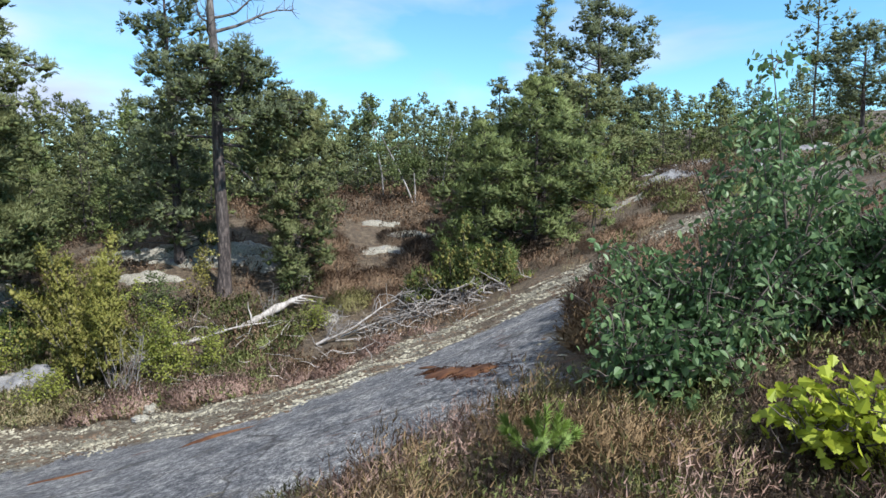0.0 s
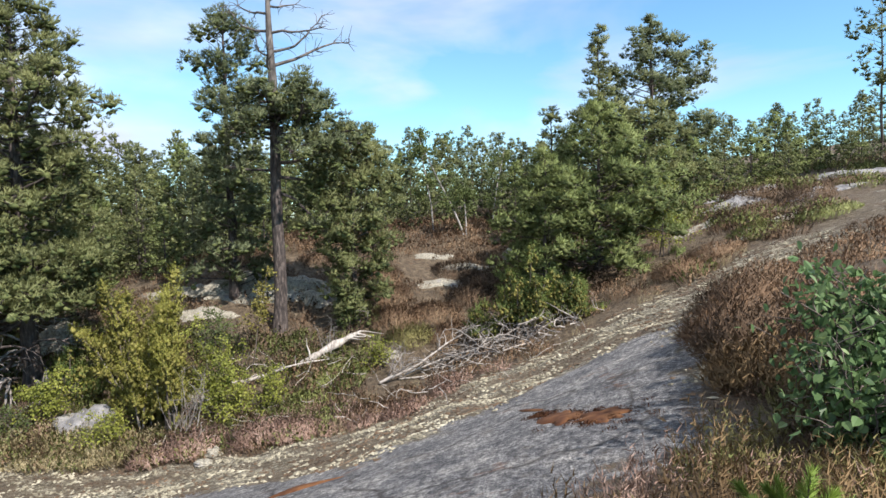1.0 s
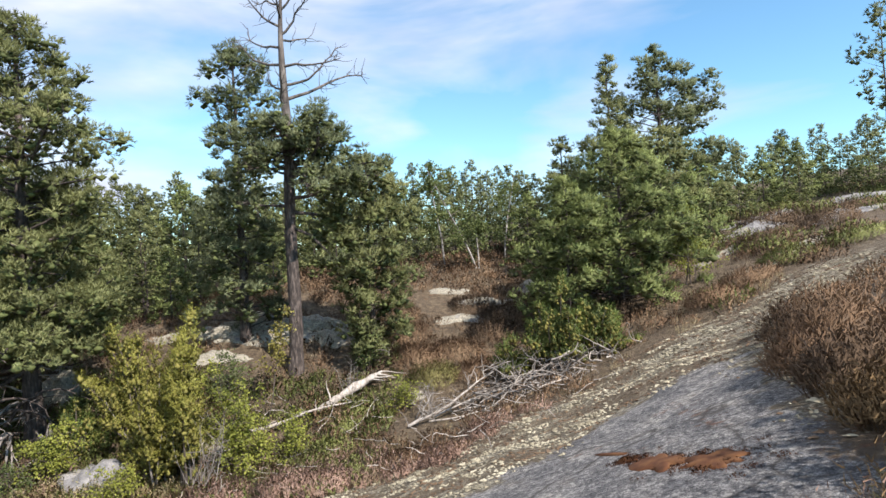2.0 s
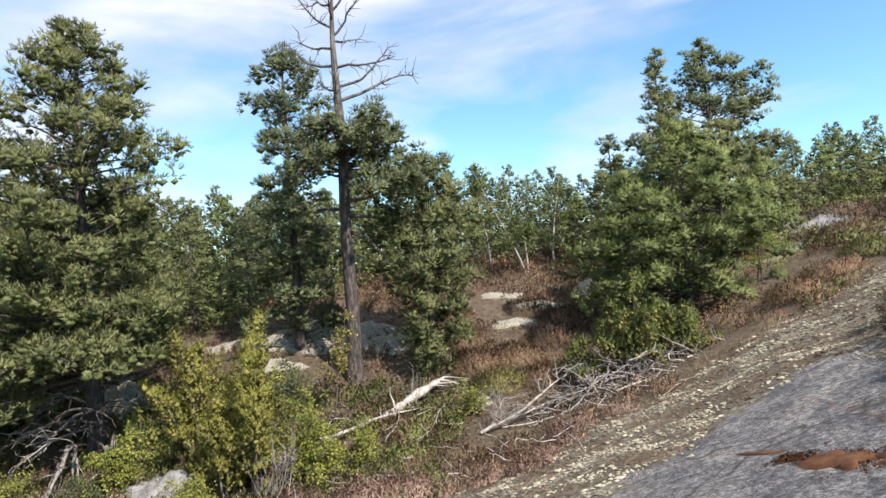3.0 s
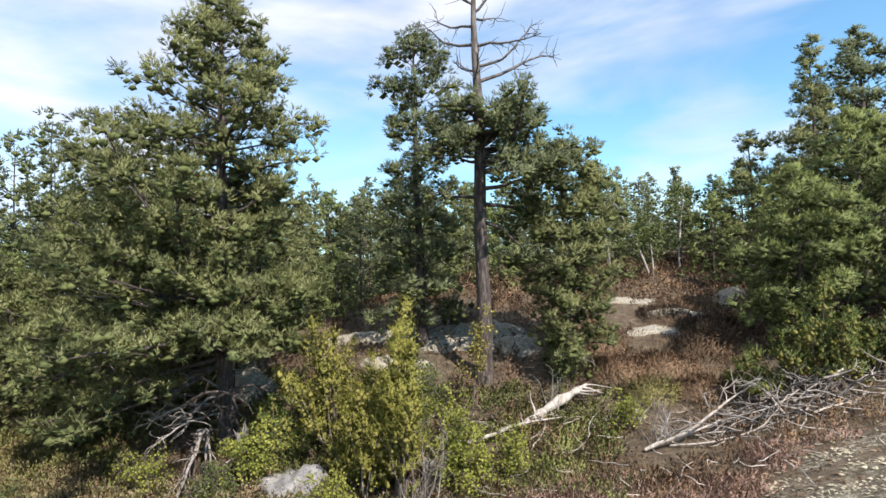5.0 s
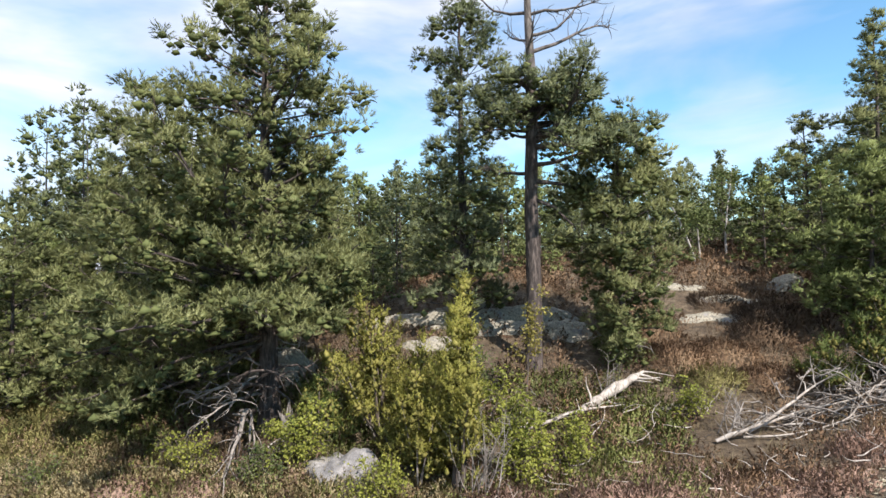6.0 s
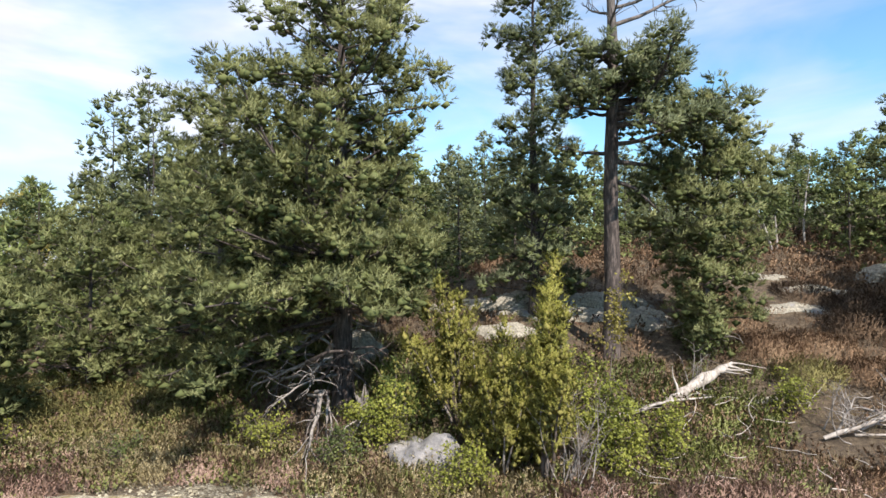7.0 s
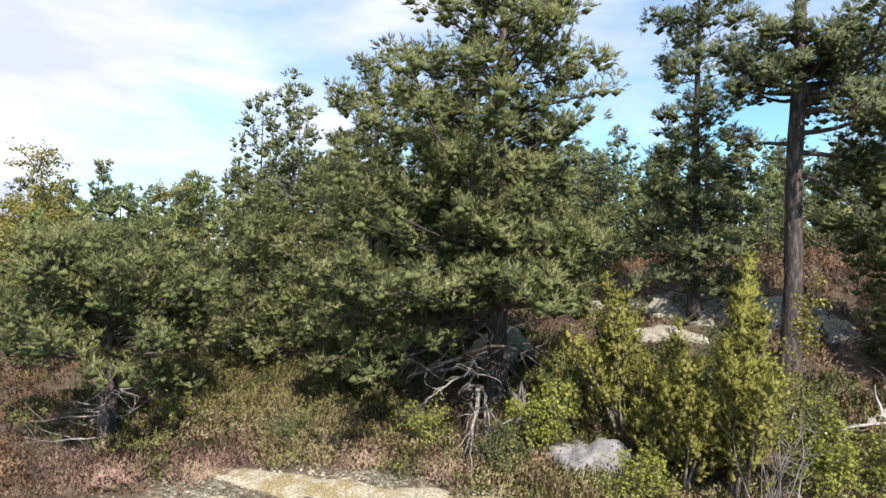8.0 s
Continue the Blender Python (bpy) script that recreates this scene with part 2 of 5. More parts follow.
def ground_material():
    m, n, l, b = nodes_of("heath_ground")
    v = world_vec(n)

    def attr(name):
        a = n.new("ShaderNodeAttribute")
        a.attribute_name = name
        return a.outputs["Fac"]
    grain = noise_node(n, l, 60.0, 4.0, 0.75, v)
    mid = noise_node(n, l, 15.0, 7.0, 0.75, v)
    slow = noise_node(n, l, 1.1, 5.0, 0.6, v)
    warp = n.new("ShaderNodeMapping")
    warp.inputs["Rotation"].default_value = (0, 0, -0.35)
    warp.inputs["Scale"].default_value = (0.7, 1.3, 1.0)
    l.new(v, warp.inputs["Vector"])
    # granite: grey with fine dark and light grains, broad weathering, pale crustose lichen and a few cracks
    rock = ramp_node(n, l, mid, [(0.36, (0.060, 0.061, 0.067)), (0.5, (0.205, 0.203, 0.203)), (0.63, (0.46, 0.455, 0.44))])
    rock = mix_node(n, l, 0.75, rock, ramp_node(n, l, grain, [(0.33, (0.35, 0.35, 0.37)), (0.66, (1.5, 1.48, 1.46))]), "MULTIPLY")
    rock = mix_node(n, l, 0.85, rock, ramp_node(n, l, noise_node(n, l, 1.9, 7.0, 0.68, v), [(0.38, (0.48, 0.49, 0.53)), (0.5, (0.95, 0.95, 0.95)), (0.62, (1.5, 1.46, 1.38))]), "MULTIPLY")
    spots = ramp_node(n, l, noise_node(n, l, 17.0, 6.0, 0.72, v), [(0.58, (0, 0, 0)), (0.66, (1, 1, 1))])
    rock = mix_node(n, l, math_node(n, l, "MULTIPLY", spots, 0.75), rock, (0.47, 0.46, 0.41))
    veil = ramp_node(n, l, noise_node(n, l, 2.7, 8.0, 0.72, v), [(0.56, (0, 0, 0)), (0.68, (1, 1, 1))])
    rock = mix_node(n, l, math_node(n, l, "MULTIPLY", veil, 0.55), rock, (0.13, 0.105, 0.075))
    bent = n.new("ShaderNodeVectorMath")
    bent.operation = "MULTIPLY_ADD"
    wig = n.new("ShaderNodeTexNoise")
    wig.inputs["Scale"].default_value = 1.3
    l.new(v, wig.inputs["Vector"])
    l.new(wig.outputs["Color"], bent.inputs[0])
    bent.inputs[1].default_value = (0.9, 0.9, 0.9)
    l.new(warp.outputs["Vector"], bent.inputs[2])
    cells = n.new("ShaderNodeTexVoronoi")
    cells.feature = "DISTANCE_TO_EDGE"
    cells.inputs["Scale"].default_value = 0.55
    l.new(bent.outputs[0], cells.inputs["Vector"])
    crack = ramp_node(n, l, cells.outputs["Distance"], [(0.0, (1, 1, 1)), (0.018, (0, 0, 0))])
    rock = mix_node(n, l, math_node(n, l, "MULTIPLY", crack, 0.8), rock, (0.035, 0.028, 0.022))
    # lichen crust: cream scraps over brown litter, in streaks along the slab's edge
    scraps = noise_node(n, l, 9.0, 10.0, 0.8, warp.outputs["Vector"])
    lichen = ramp_node(n, l, scraps, [(0.40, (0.055, 0.042, 0.026)), (0.48, (0.14, 0.115, 0.072)), (0.54, (0.29, 0.258, 0.18)), (0.63, (0.56, 0.515, 0.40))])
    flakes = n.new("ShaderNodeTexVoronoi")
    flakes.inputs["Scale"].default_value = 26.0
    l.new(warp.outputs["Vector"], flakes.inputs["Vector"])
    flake = math_node(n, l, "MULTIPLY", ramp_node(n, l, flakes.outputs["Distance"], [(0.22, (1, 1, 1)), (0.42, (0, 0, 0))]), ramp_node(n, l, noise_node(n, l, 4.0, 5.0, 0.7, v), [(0.44, (0, 0, 0)), (0.56, (0.85, 0.85, 0.85))]))
    lichen = mix_node(n, l, flake, lichen, (0.66, 0.62, 0.50))
    brown = ramp_node(n, l, scraps, [(0.36, (0.075, 0.055, 0.035)), (0.55, (0.17, 0.125, 0.075)), (0.72, (0.40, 0.34, 0.23))])
    bands = noise_node(n, l, 0.75, 4.0, 0.6, warp.outputs["Vector"])
    lichen = mix_node(n, l, ramp_node(n, l, bands, [(0.44, (0, 0, 0)), (0.56, (0.85, 0.85, 0.85))]), lichen, brown)
    litter = ramp_node(n, l, noise_node(n, l, 7.0, 7.0, 0.75, v), [(0.3, (0.055, 0.04, 0.025)), (0.5, (0.14, 0.10, 0.06)), (0.7, (0.29, 0.225, 0.14))])
    moss = ramp_node(n, l, noise_node(n, l, 26.0, 5.0, 0.7, v), [(0.3, (0.08, 0.026, 0.010)), (0.55, (0.20, 0.075, 0.025)), (0.75, (0.34, 0.17, 0.06))])
    wob = math_node(n, l, "MULTIPLY", math_node(n, l, "SUBTRACT", noise_node(n, l, 1.7, 9.0, 0.75, v), 0.5), 3.4)

    def edge(name, soft=0.12):
        s = math_node(n, l, "ADD", attr(name), wob)
        r = n.new("ShaderNodeMapRange")
        r.inputs["From Min"].default_value, r.inputs["From Max"].default_value = 0.5 - soft, 0.5 + soft
        l.new(s, r.inputs["Value"])
        return r.outputs[0]
    col = mix_node(n, l, edge("lichen"), litter, lichen)
    rk = edge("rock")
    col = mix_node(n, l, rk, col, rock)
    # rusty moss seams on the slab
    seam = ramp_node(n, l, noise_node(n, l, 1.7, 7.0, 0.7, warp.outputs["Vector"]), [(0.61, (0, 0, 0)), (0.66, (1, 1, 1))])
    col = mix_node(n, l, math_node(n, l, "MULTIPLY", seam, 0.6), col, moss)
    l.new(col, b.inputs["Base Color"])
    b.inputs["Roughness"].default_value = 0.85
    bump_node(n, l, b, math_node(n, l, "ADD", math_node(n, l, "MULTIPLY", grain, 0.5), math_node(n, l, "MULTIPLY", mid, 2.4)), 1.0, 0.05)
    return m


GROUND = ground_material()

# ---- the lie of the land: a plane with broad swells and hollows ----
LAND = [1.838, 0.118, 0.067, -0.267, 1.163, -0.964, 0.183, -1.222, -1.585, 0.432, 0.154, 0.485, -0.775, -1.922, 0.194, -0.455, 1.558, -0.803, -0.301, -0.701, -0.671, -0.372, -1.642, -1.538]
SWELLS = [(x, y, 5.0) for y in (0, 6, 12, 18) for x in (-12, -6, 0, 6)]
SWELLS += [(-20, 30, 14.0), (0, 34, 14.0), (20, 30, 14.0), (-25, 8, 14.0), (22, 8, 14.0)]


def land(x, y):
    x, y = np.asarray(x, float), np.asarray(y, float)
    z = LAND[0] + LAND[1] * 40 * np.tanh(x / 40) + LAND[2] * 50 * np.tanh(y / 50)
    for a, (cx, cy, s) in zip(LAND[3:], SWELLS):
        z = z + a * np.exp(-((x - cx) ** 2 + (y - cy) ** 2) / (2 * s * s))
    return z


def lumps(x, y):
    """Small unevenness of the heath."""
    return (0.05 * np.sin(1.7 * x + 0.8 * y) * np.sin(1.3 * y - 0.6 * x + 1.0) + 0.03 * np.sin(3.9 * x - 1.1 * y + 2.0) * np.sin(3.1 * y + 1.7 * x)
            + 0.015 * np.sin(8.3 * x + 3.0 * y) * np.sin(7.1 * y - 2.0 * x))


def inside(x, y, poly):
    """Signed distance to an outline, positive within."""
    x, y = np.asarray(x, float), np.asarray(y, float)
    best, odd = np.full(x.shape, 1e9), np.zeros(x.shape, bool)
    for (ax, ay), (bx, by) in zip(poly, poly[1:] + poly[:1]):
        t = np.clip(((x - ax) * (bx - ax) + (y - ay) * (by - ay)) / ((bx - ax) ** 2 + (by - ay) ** 2), 0, 1)
        best = np.minimum(best, np.hypot(x - ax - t * (bx - ax), y - ay - t * (by - ay)))
        cross = (ay > y) != (by > y)
        odd ^= cross & (x < (bx - ax) * (y - ay) / ((by - ay) if by != ay else 1e-9) + ax)
    return np.where(odd, best, -best)


SLAB = [(-9, 5.0), (-5.6, 6.4), (-3.8, 6.9), (-2.4, 6.3), (-1.2, 5.7), (-0.4, 6.2), (0.5, 6.8), (1.3, 7.7), (2.2, 8.3), (2.9, 7.7), (2.7, 6.6), (2.3, 5.4), (2.15, 4.8), (1.85, 3.4), (1.0, 2.9), (0.2, 2.4), (-0.9, 2.2), (-3, 1.2), (-9, -1)]
CRUST = [(-13.6, 6.4), (-12.2, 8.1), (-10.5, 8.9), (-6.9, 8.6), (-3.0, 8.6), (-1.0, 8.7), (0.6, 10.2), (3.6, 11.8), (5.6, 12.2), (7.0, 13.2), (10.5, 16.4), (14.0, 17.6), (13.0, 15.0), (9.5, 12.6), (6.6, 11.0), (4.6, 9.6), (3.6, 9.0), (2.5, 5.0), (0.2, 2.2), (-3, 0.6), (-13.6, -2)]


def ground_z(x, y):
    x, y = np.asarray(x, float), np.asarray(y, float)
    bare = np.clip(inside(x, y, SLAB) / 0.6 + 0.4, 0, 1)
    near = np.exp(-((x / 60) ** 2 + ((y - 10) / 60) ** 2))
    return land(x, y) + lumps(x, y) * (1 - 0.75 * bare) * near


def gz(x, y):
    return float(ground_z(x, y))


# ---- mesh helpers ----
def mesh_of(name, verts, faces, material, smooth=True, normals=None):
    """One mesh; normals: soft shading directions of its points, for foliage."""
    smooth = smooth or normals is not None
    me = bpy.data.meshes.new(name)
    verts = np.asarray(verts, np.float32)
    faces = np.asarray(faces, np.int32)
    k = faces.shape[1]
    me.vertices.add(len(verts))
    me.vertices.foreach_set("co", verts.ravel())
    me.loops.add(faces.size)
    me.loops.foreach_set("vertex_index", faces.ravel())
    me.polygons.add(len(faces))
    me.polygons.foreach_set("loop_start", np.arange(0, faces.size, k, dtype=np.int32))
    me.polygons.foreach_set("use_smooth", np.full(len(faces), smooth))
    me.update(calc_edges=True)
    if normals is not None:
        soft = me.attributes.new("custom_normal", "FLOAT_VECTOR", "POINT")
        soft.data.foreach_set("vector", np.asarray(normals, np.float32).ravel())
    me.materials.append(material)
    return me


def part(name, geo, material, parent, label="", smooth=True):
    ob = new(name, mesh_of(name, geo[0], geo[1], material, smooth, geo[2] if len(geo) > 2 else None))
    ob.parent = parent
    if label:
        ob["label"] = label
    return ob


def thing(name, x, y, z, label, category, group="", turn=0.0, scale=1.0):
    ob = new(name)
    ob.empty_display_size = 0.2
    ob.matrix_basis = pose(x, y, z, 0, 0, turn) @ Matrix.Scale(scale, 4)
    return tagged(ob, label, category, group)


def join(geos):
    geos = [g for g in geos if len(g[0])]
    fs, base = [], 0
    for g in geos:
        fs.append(np.asarray(g[1]) + base)
        base += len(g[0])
    out = (np.vstack([g[0] for g in geos]), np.vstack(fs))
    return out + (np.vstack([g[2] for g in geos]),) if len(geos[0]) > 2 else out


def unit(a):
    return a / (np.linalg.norm(a, axis=1)[:, None] + 1e-9)


def soft_tris(v, n):
    """Triangles (k, 3, 3) turned to face along their soft normals (k, 3)."""
    ng = np.cross(v[:, 1] - v[:, 0], v[:, 2] - v[:, 0])
    back = (ng * n).sum(1) < 0
    v[back] = v[back][:, [1, 0, 2]]
    return v.reshape(-1, 3), np.arange(len(v) * 3).reshape(-1, 3), np.repeat(n, 3, 0)


def tube(points, radii, sides=6):
    """A tapering tube of quads along a line."""
    p = np.asarray(points, float)
    r = np.asarray(radii, float)
    d = np.gradient(p, axis=0)
    d /= np.linalg.norm(d, axis=1)[:, None] + 1e-9
    ref = np.array([0.3, 0.9, 0.2]) if abs(d[0][2]) > 0.7 else np.array([0.0, 0.1, 1.0])
    u = np.cross(d, ref)
    u /= np.linalg.norm(u, axis=1)[:, None] + 1e-9
    w = np.cross(d, u)
    a = np.linspace(0, 2 * np.pi, sides, endpoint=False)
    v = p[:, None] + r[:, None, None] * (np.cos(a)[None, :, None] * u[:, None] + np.sin(a)[None, :, None] * w[:, None])
    n = len(p)
    i, j = np.meshgrid(np.arange(n - 1), np.arange(sides), indexing="ij")
    k = (j + 1) % sides
    f = np.stack([i * sides + j, i * sides + k, (i + 1) * sides + k, (i + 1) * sides + j], -1).reshape(-1, 4)
    return v.reshape(-1, 3), f


def crooked(rng, start, way, length, steps=7, wander=0.18, droop=0.0, lift=0.0):
    """A crooked line from start."""
    way = np.asarray(way, float)
    way = way / np.linalg.norm(way)
    pts = [np.asarray(start, float)]
    for k in range(steps):
        way = way + rng.normal(0, wander, 3) + np.array([0, 0, lift - droop])
        way /= np.linalg.norm(way)
        pts.append(pts[-1] + way * length / steps)
    return np.array(pts)


def rand_dirs(rng, n):
    d = rng.normal(size=(n, 3))
    return d / np.linalg.norm(d, axis=1)[:, None]


def needles(rng, pos, axis, per, length, width, shoot, spread=0.9, soft=None):
    """Needle tufts: thin triangles round short shoots. pos, axis, soft: (n, 3)."""
    n = len(pos)
    a = np.repeat(axis, per, 0)
    t = rng.random((n * per, 1))
    base = np.repeat(pos, per, 0) + a * t * shoot
    d = unit(a * (0.55 + 0.5 * t) + rand_dirs(rng, n * per) * spread)
    side = unit(np.cross(d, rand_dirs(rng, n * per)))
    le = length * rng.uniform(0.7, 1.2, (n * per, 1))
    v = np.stack([base - side * width / 2, base + side * width / 2, base + d * le], 1)
    nn = np.repeat(axis if soft is None else soft, per, 0)
    return soft_tris(v, unit(nn + 0.35 * d))


OCTA = np.array([(1, 0, 0), (-1, 0, 0), (0, 1, 0), (0, -1, 0), (0, 0, 1), (0, 0, -1)], float)
OCTA_F = np.array([(0, 2, 4), (2, 1, 4), (1, 3, 4), (3, 0, 4), (2, 0, 5), (1, 2, 5), (3, 1, 5), (0, 3, 5)])


def cores(rng, centres, sizes, flat=0.7, rough=0.16):
    """The dense hearts of needle clumps or cushions: small lumpy bodies."""
    n = len(centres)
    k = len(OCTA)
    v = centres[:, None] + OCTA[None] * np.array([1, 1, flat]) * sizes[:, None, None] * rng.uniform(1 - 2 * rough, 1 + 2 * rough, (n, k, 1)) + rng.normal(0, rough * 0.6, (n, k, 3)) * sizes[:, None, None]
    return v.reshape(-1, 3), (np.arange(n)[:, None, None] * k + OCTA_F[None]).reshape(-1, 3)


def puff(rng, centre, size, tufts, shoots, out):
    """One bough end: tufts of shoots heaped into a cushion. Gives shoots, their axes, soft normals and the tufts' hearts."""
    d = unit(rand_dirs(rng, tufts) * np.array([1, 1, 0.7]) + np.array([0, 0, 0.35]) + 0.35 * out)
    heads = centre + d * size * rng.uniform(0.35, 1.0, (tufts, 1)) * np.array([1, 1, 0.5])
    h = np.repeat(heads, shoots, 0)
    a = unit(rand_dirs(rng, len(h)) * np.array([1, 1, 0.6]) + np.repeat(d, shoots, 0) * 0.7 + np.array([0, 0, 0.45]))
    p = h + a * size * rng.uniform(0.05, 0.36, (len(h), 1))
    soft = unit(0.6 * (p - centre) / size + 0.5 * a + np.array([0, 0, 0.32]))
    return p, a, soft, heads


OVAL = [(0.0, 0.0), (0.4, 0.5), (1.0, 0.0)]
ASPEN = [(0.0, 0.0), (0.14, 0.30), (0.38, 0.47), (0.68, 0.33), (1.0, 0.0)]
OAK = [(0.0, 0.02), (0.18, 0.16), (0.26, 0.10), (0.42, 0.34), (0.50, 0.20), (0.66, 0.46), (0.74, 0.26), (0.90, 0.34), (1.0, 0.0)]


def leaves(rng, pos, size, droop=0.3, wide=0.8, half=OVAL):
    """Leaves, folded along the midrib. half: the outline of one half, as (along, across)."""
    n = len(pos)
    d = rand_dirs(rng, n)
    d[:, 2] -= droop
    d /= np.linalg.norm(d, axis=1)[:, None]
    s = np.cross(d, rand_dirs(rng, n))
    s /= np.linalg.norm(s, axis=1)[:, None] + 1e-9
    nn = np.cross(d, s)
    le = size * rng.uniform(0.6, 1.2, (n, 1))
    k = len(half)
    cols = [pos + d * le * a + (s * w * wide + nn * abs(w) * 0.25) * le for a, w in half]
    cols += [pos + d * le * a + (-s * w * wide + nn * abs(w) * 0.25) * le for a, w in half[1:-1]]
    v = np.stack(cols, 1).reshape(-1, 3)
    m = 2 * k - 2
    one = list(range(k))
    other = [0] + list(range(k, m)) + [k - 1]
    f = [(0, one[i], one[i + 1]) for i in range(1, k - 1)] + [(0, other[i + 1], other[i]) for i in range(1, k - 1)]
    return v, (np.arange(n)[:, None, None] * m + np.array(f)[None]).reshape(-1, 3)


# ---- trees ----
def pine_parts(tree, rng, height, trunk_r, limbs, clump=0.27, tufts=4, shoots=6, per=9, needle=0.080, width=0.0165, mat=PINE, bark=BARK, gap=0.125, dead=0, split=True):
    """Trunk, limbs and crown of a pine. limbs: rows of (height, azimuth, length, rise); clump: size of the cushions of needles; gap: metres of limb to a tuft."""
    n = 14
    t = np.linspace(0, 1, n)
    wob = np.cumsum(rng.normal(0, 0.018 * height / 8, (n, 2)), 0)
    line = np.stack([wob[:, 0] - wob[0, 0], wob[:, 1] - wob[0, 1], t * height - 0.25 * (1 - t)], 1)
    part("trunk", tube(line, trunk_r * (1 - 0.9 * t) + 0.05 * trunk_r + trunk_r * 0.35 * np.exp(-t * 25), 10 if split else 6), bark, tree, "fissured bark")
    rest, pos, axis, soft, hearts, sizes = [], [], [], [], [], []
    for hz, az, ln, rise in limbs:
        k = np.clip(hz / height, 0, 1)
        start = np.array([np.interp(k, t, line[:, j]) for j in range(3)])
        pts = crooked(rng, start, (math.cos(az), math.sin(az), rise), ln, 7, 0.12, 0.0, 0.03)
        r0 = max(0.012, trunk_r * 0.30 * (1 - k * 0.6) * min(1.0, ln / 1.5))
        wood = [tube(pts, r0 * np.linspace(1, 0.2, 8), 5)] if split else [tube(pts[::3], r0 * np.array([1, 0.6, 0.25]), 3)]
        reach = (pts[-1] - pts[0]) / ln
        for q in range(max(2, round(ln / (1.95 * gap)))):
            u = 7 * (rng.uniform(0.22, 1.0) ** 0.85 if ln > 0.9 else rng.uniform(0.25, 1)) if q else 6.9
            i = int(min(6, u))
            p0 = pts[i] + (pts[i + 1] - pts[i]) * (u - i)
            out = rand_dirs(rng, 1)[0] * np.array([1, 1, 0.3]) + 0.7 * reach + np.array([0, 0, 0.15])
            sub = crooked(rng, p0, out, min(ln, 1.3) * rng.uniform(0.08, 0.30) * (q > 0) + 0.04, 3, 0.2, 0.0, 0.05)
            if split:
                wood.append(tube(sub[::3], [0.013, 0.005], 3))
            size = min(clump, 0.09 + 0.26 * ln) * rng.uniform(0.7, 1.25)
            p, a, n_soft, heads = puff(rng, sub[-1], size, tufts, shoots, reach)
            heads = heads[::2] if split else heads[:1]
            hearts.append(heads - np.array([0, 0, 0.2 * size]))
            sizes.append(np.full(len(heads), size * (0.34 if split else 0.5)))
            pos.append(p)
            axis.append(a)
            soft.append(n_soft)
        if split:
            part("limb", join(wood), bark, tree)
        else:
            rest += wood
    for _ in range(dead):
        k = rng.uniform(0.06, 0.4)
        start = np.array([np.interp(k, t, line[:, j]) for j in range(3)])
        az = rng.uniform(0, 6.28)
        pts = crooked(rng, start, (math.cos(az), math.sin(az), rng.uniform(-0.3, 0.1)), rng.uniform(0.5, 1.3), 6, 0.25)
        geo = [tube(pts, np.linspace(0.018, 0.004, 7), 4)]
        for _ in range(3):
            geo.append(tube(crooked(rng, pts[rng.integers(1, 6)], rand_dirs(rng, 1)[0], 0.4, 4, 0.2), np.linspace(0.007, 0.003, 5), 3))
        if split:
            part("dead_branch", join(geo), DEAD, tree, "bare grey branch")
        else:
            rest += geo
    if rest:
        tagged(part("branchwork", join(rest), bark, tree), kind="stuff")
    crown = part("crown", needles(rng, np.vstack(pos), np.vstack(axis), per, needle, width, 0.11, 0.5, np.vstack(soft)), mat, tree, "dense needle clumps")
    # added filler bodies, coloured dark as the shaded inside of each clump
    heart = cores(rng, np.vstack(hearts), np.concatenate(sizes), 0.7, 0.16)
    part("shade_cores", heart, PINE_SHADE, crown, "dark filler bodies for the shade inside the needle clumps")


def whorls(rng, h0, h1, r_low, r_high, count, belly=0.0, rise=0.1):
    """Rows of limbs from height h0 to h1, reach from r_low to r_high."""
    rows = []
    for k in range(count):
        u = k / max(1, count - 1)
        h = h0 + (h1 - h0) * u + rng.normal(0, 0.1)
        r = r_low + (r_high - r_low) * u + belly * math.sin(math.pi * u)
        rows.append((h, k * 2.4 + rng.normal(0, 0.35), max(0.2, r * rng.uniform(0.65, 1.15)), rise + 0.5 * u + rng.normal(0, 0.1)))
    return rows


def outline(rng, height, profile, count, rise=0.05):
    """Rows of limbs whose reach follows a profile of (share of the height, reach)."""
    at, reach = zip(*profile)
    rows = []
    for k in range(count):
        u = at[0] + (at[-1] - at[0]) * (k + rng.random()) / count
        r = float(np.interp(u, at, reach))
        rows.append((height * u, k * 2.4 + rng.normal(0, 0.35), max(0.18, r * rng.uniform(0.6, 1.08)), rise + 0.45 * u * u + rng.normal(0, 0.1)))
    return rows


def pine(x, y, height, r_low, r_high, count, label, seed, h0=0.15, belly=0.4, trunk_r=None, clump=0.27, tufts=4, shoots=6, per=9, needle=0.080, width=0.0165, mat=PINE, group="", gap=0.125, dead=6, extra=(), split=True, profile=None):
    rng = np.random.default_rng(seed)
    tree = thing("pine_tree", x, y, gz(x, y), label, "tree", group)
    rows = (outline(rng, height, profile, count) if profile else whorls(rng, height * h0, height * 0.98, r_low, r_high, count, belly)) + list(extra)
    pine_parts(tree, rng, height, trunk_r or height * 0.018, rows, clump, tufts, shoots, per, needle, width, mat, BARK, gap, dead, split)
    return tree


# ---- ground: one sheet to the horizon ----
def spaced(lo, hi, step, far, grow=1.22):
    mid = list(np.arange(lo, hi + 1e-6, step))
    out, d = [], step
    p = hi
    while p < far:
        d *= grow
        p += d
        out.append(p)
    left, d, p = [], step, lo
    while p > -far:
        d *= grow
        p -= d
        left.append(p)
    return np.array(left[::-1] + mid + out)


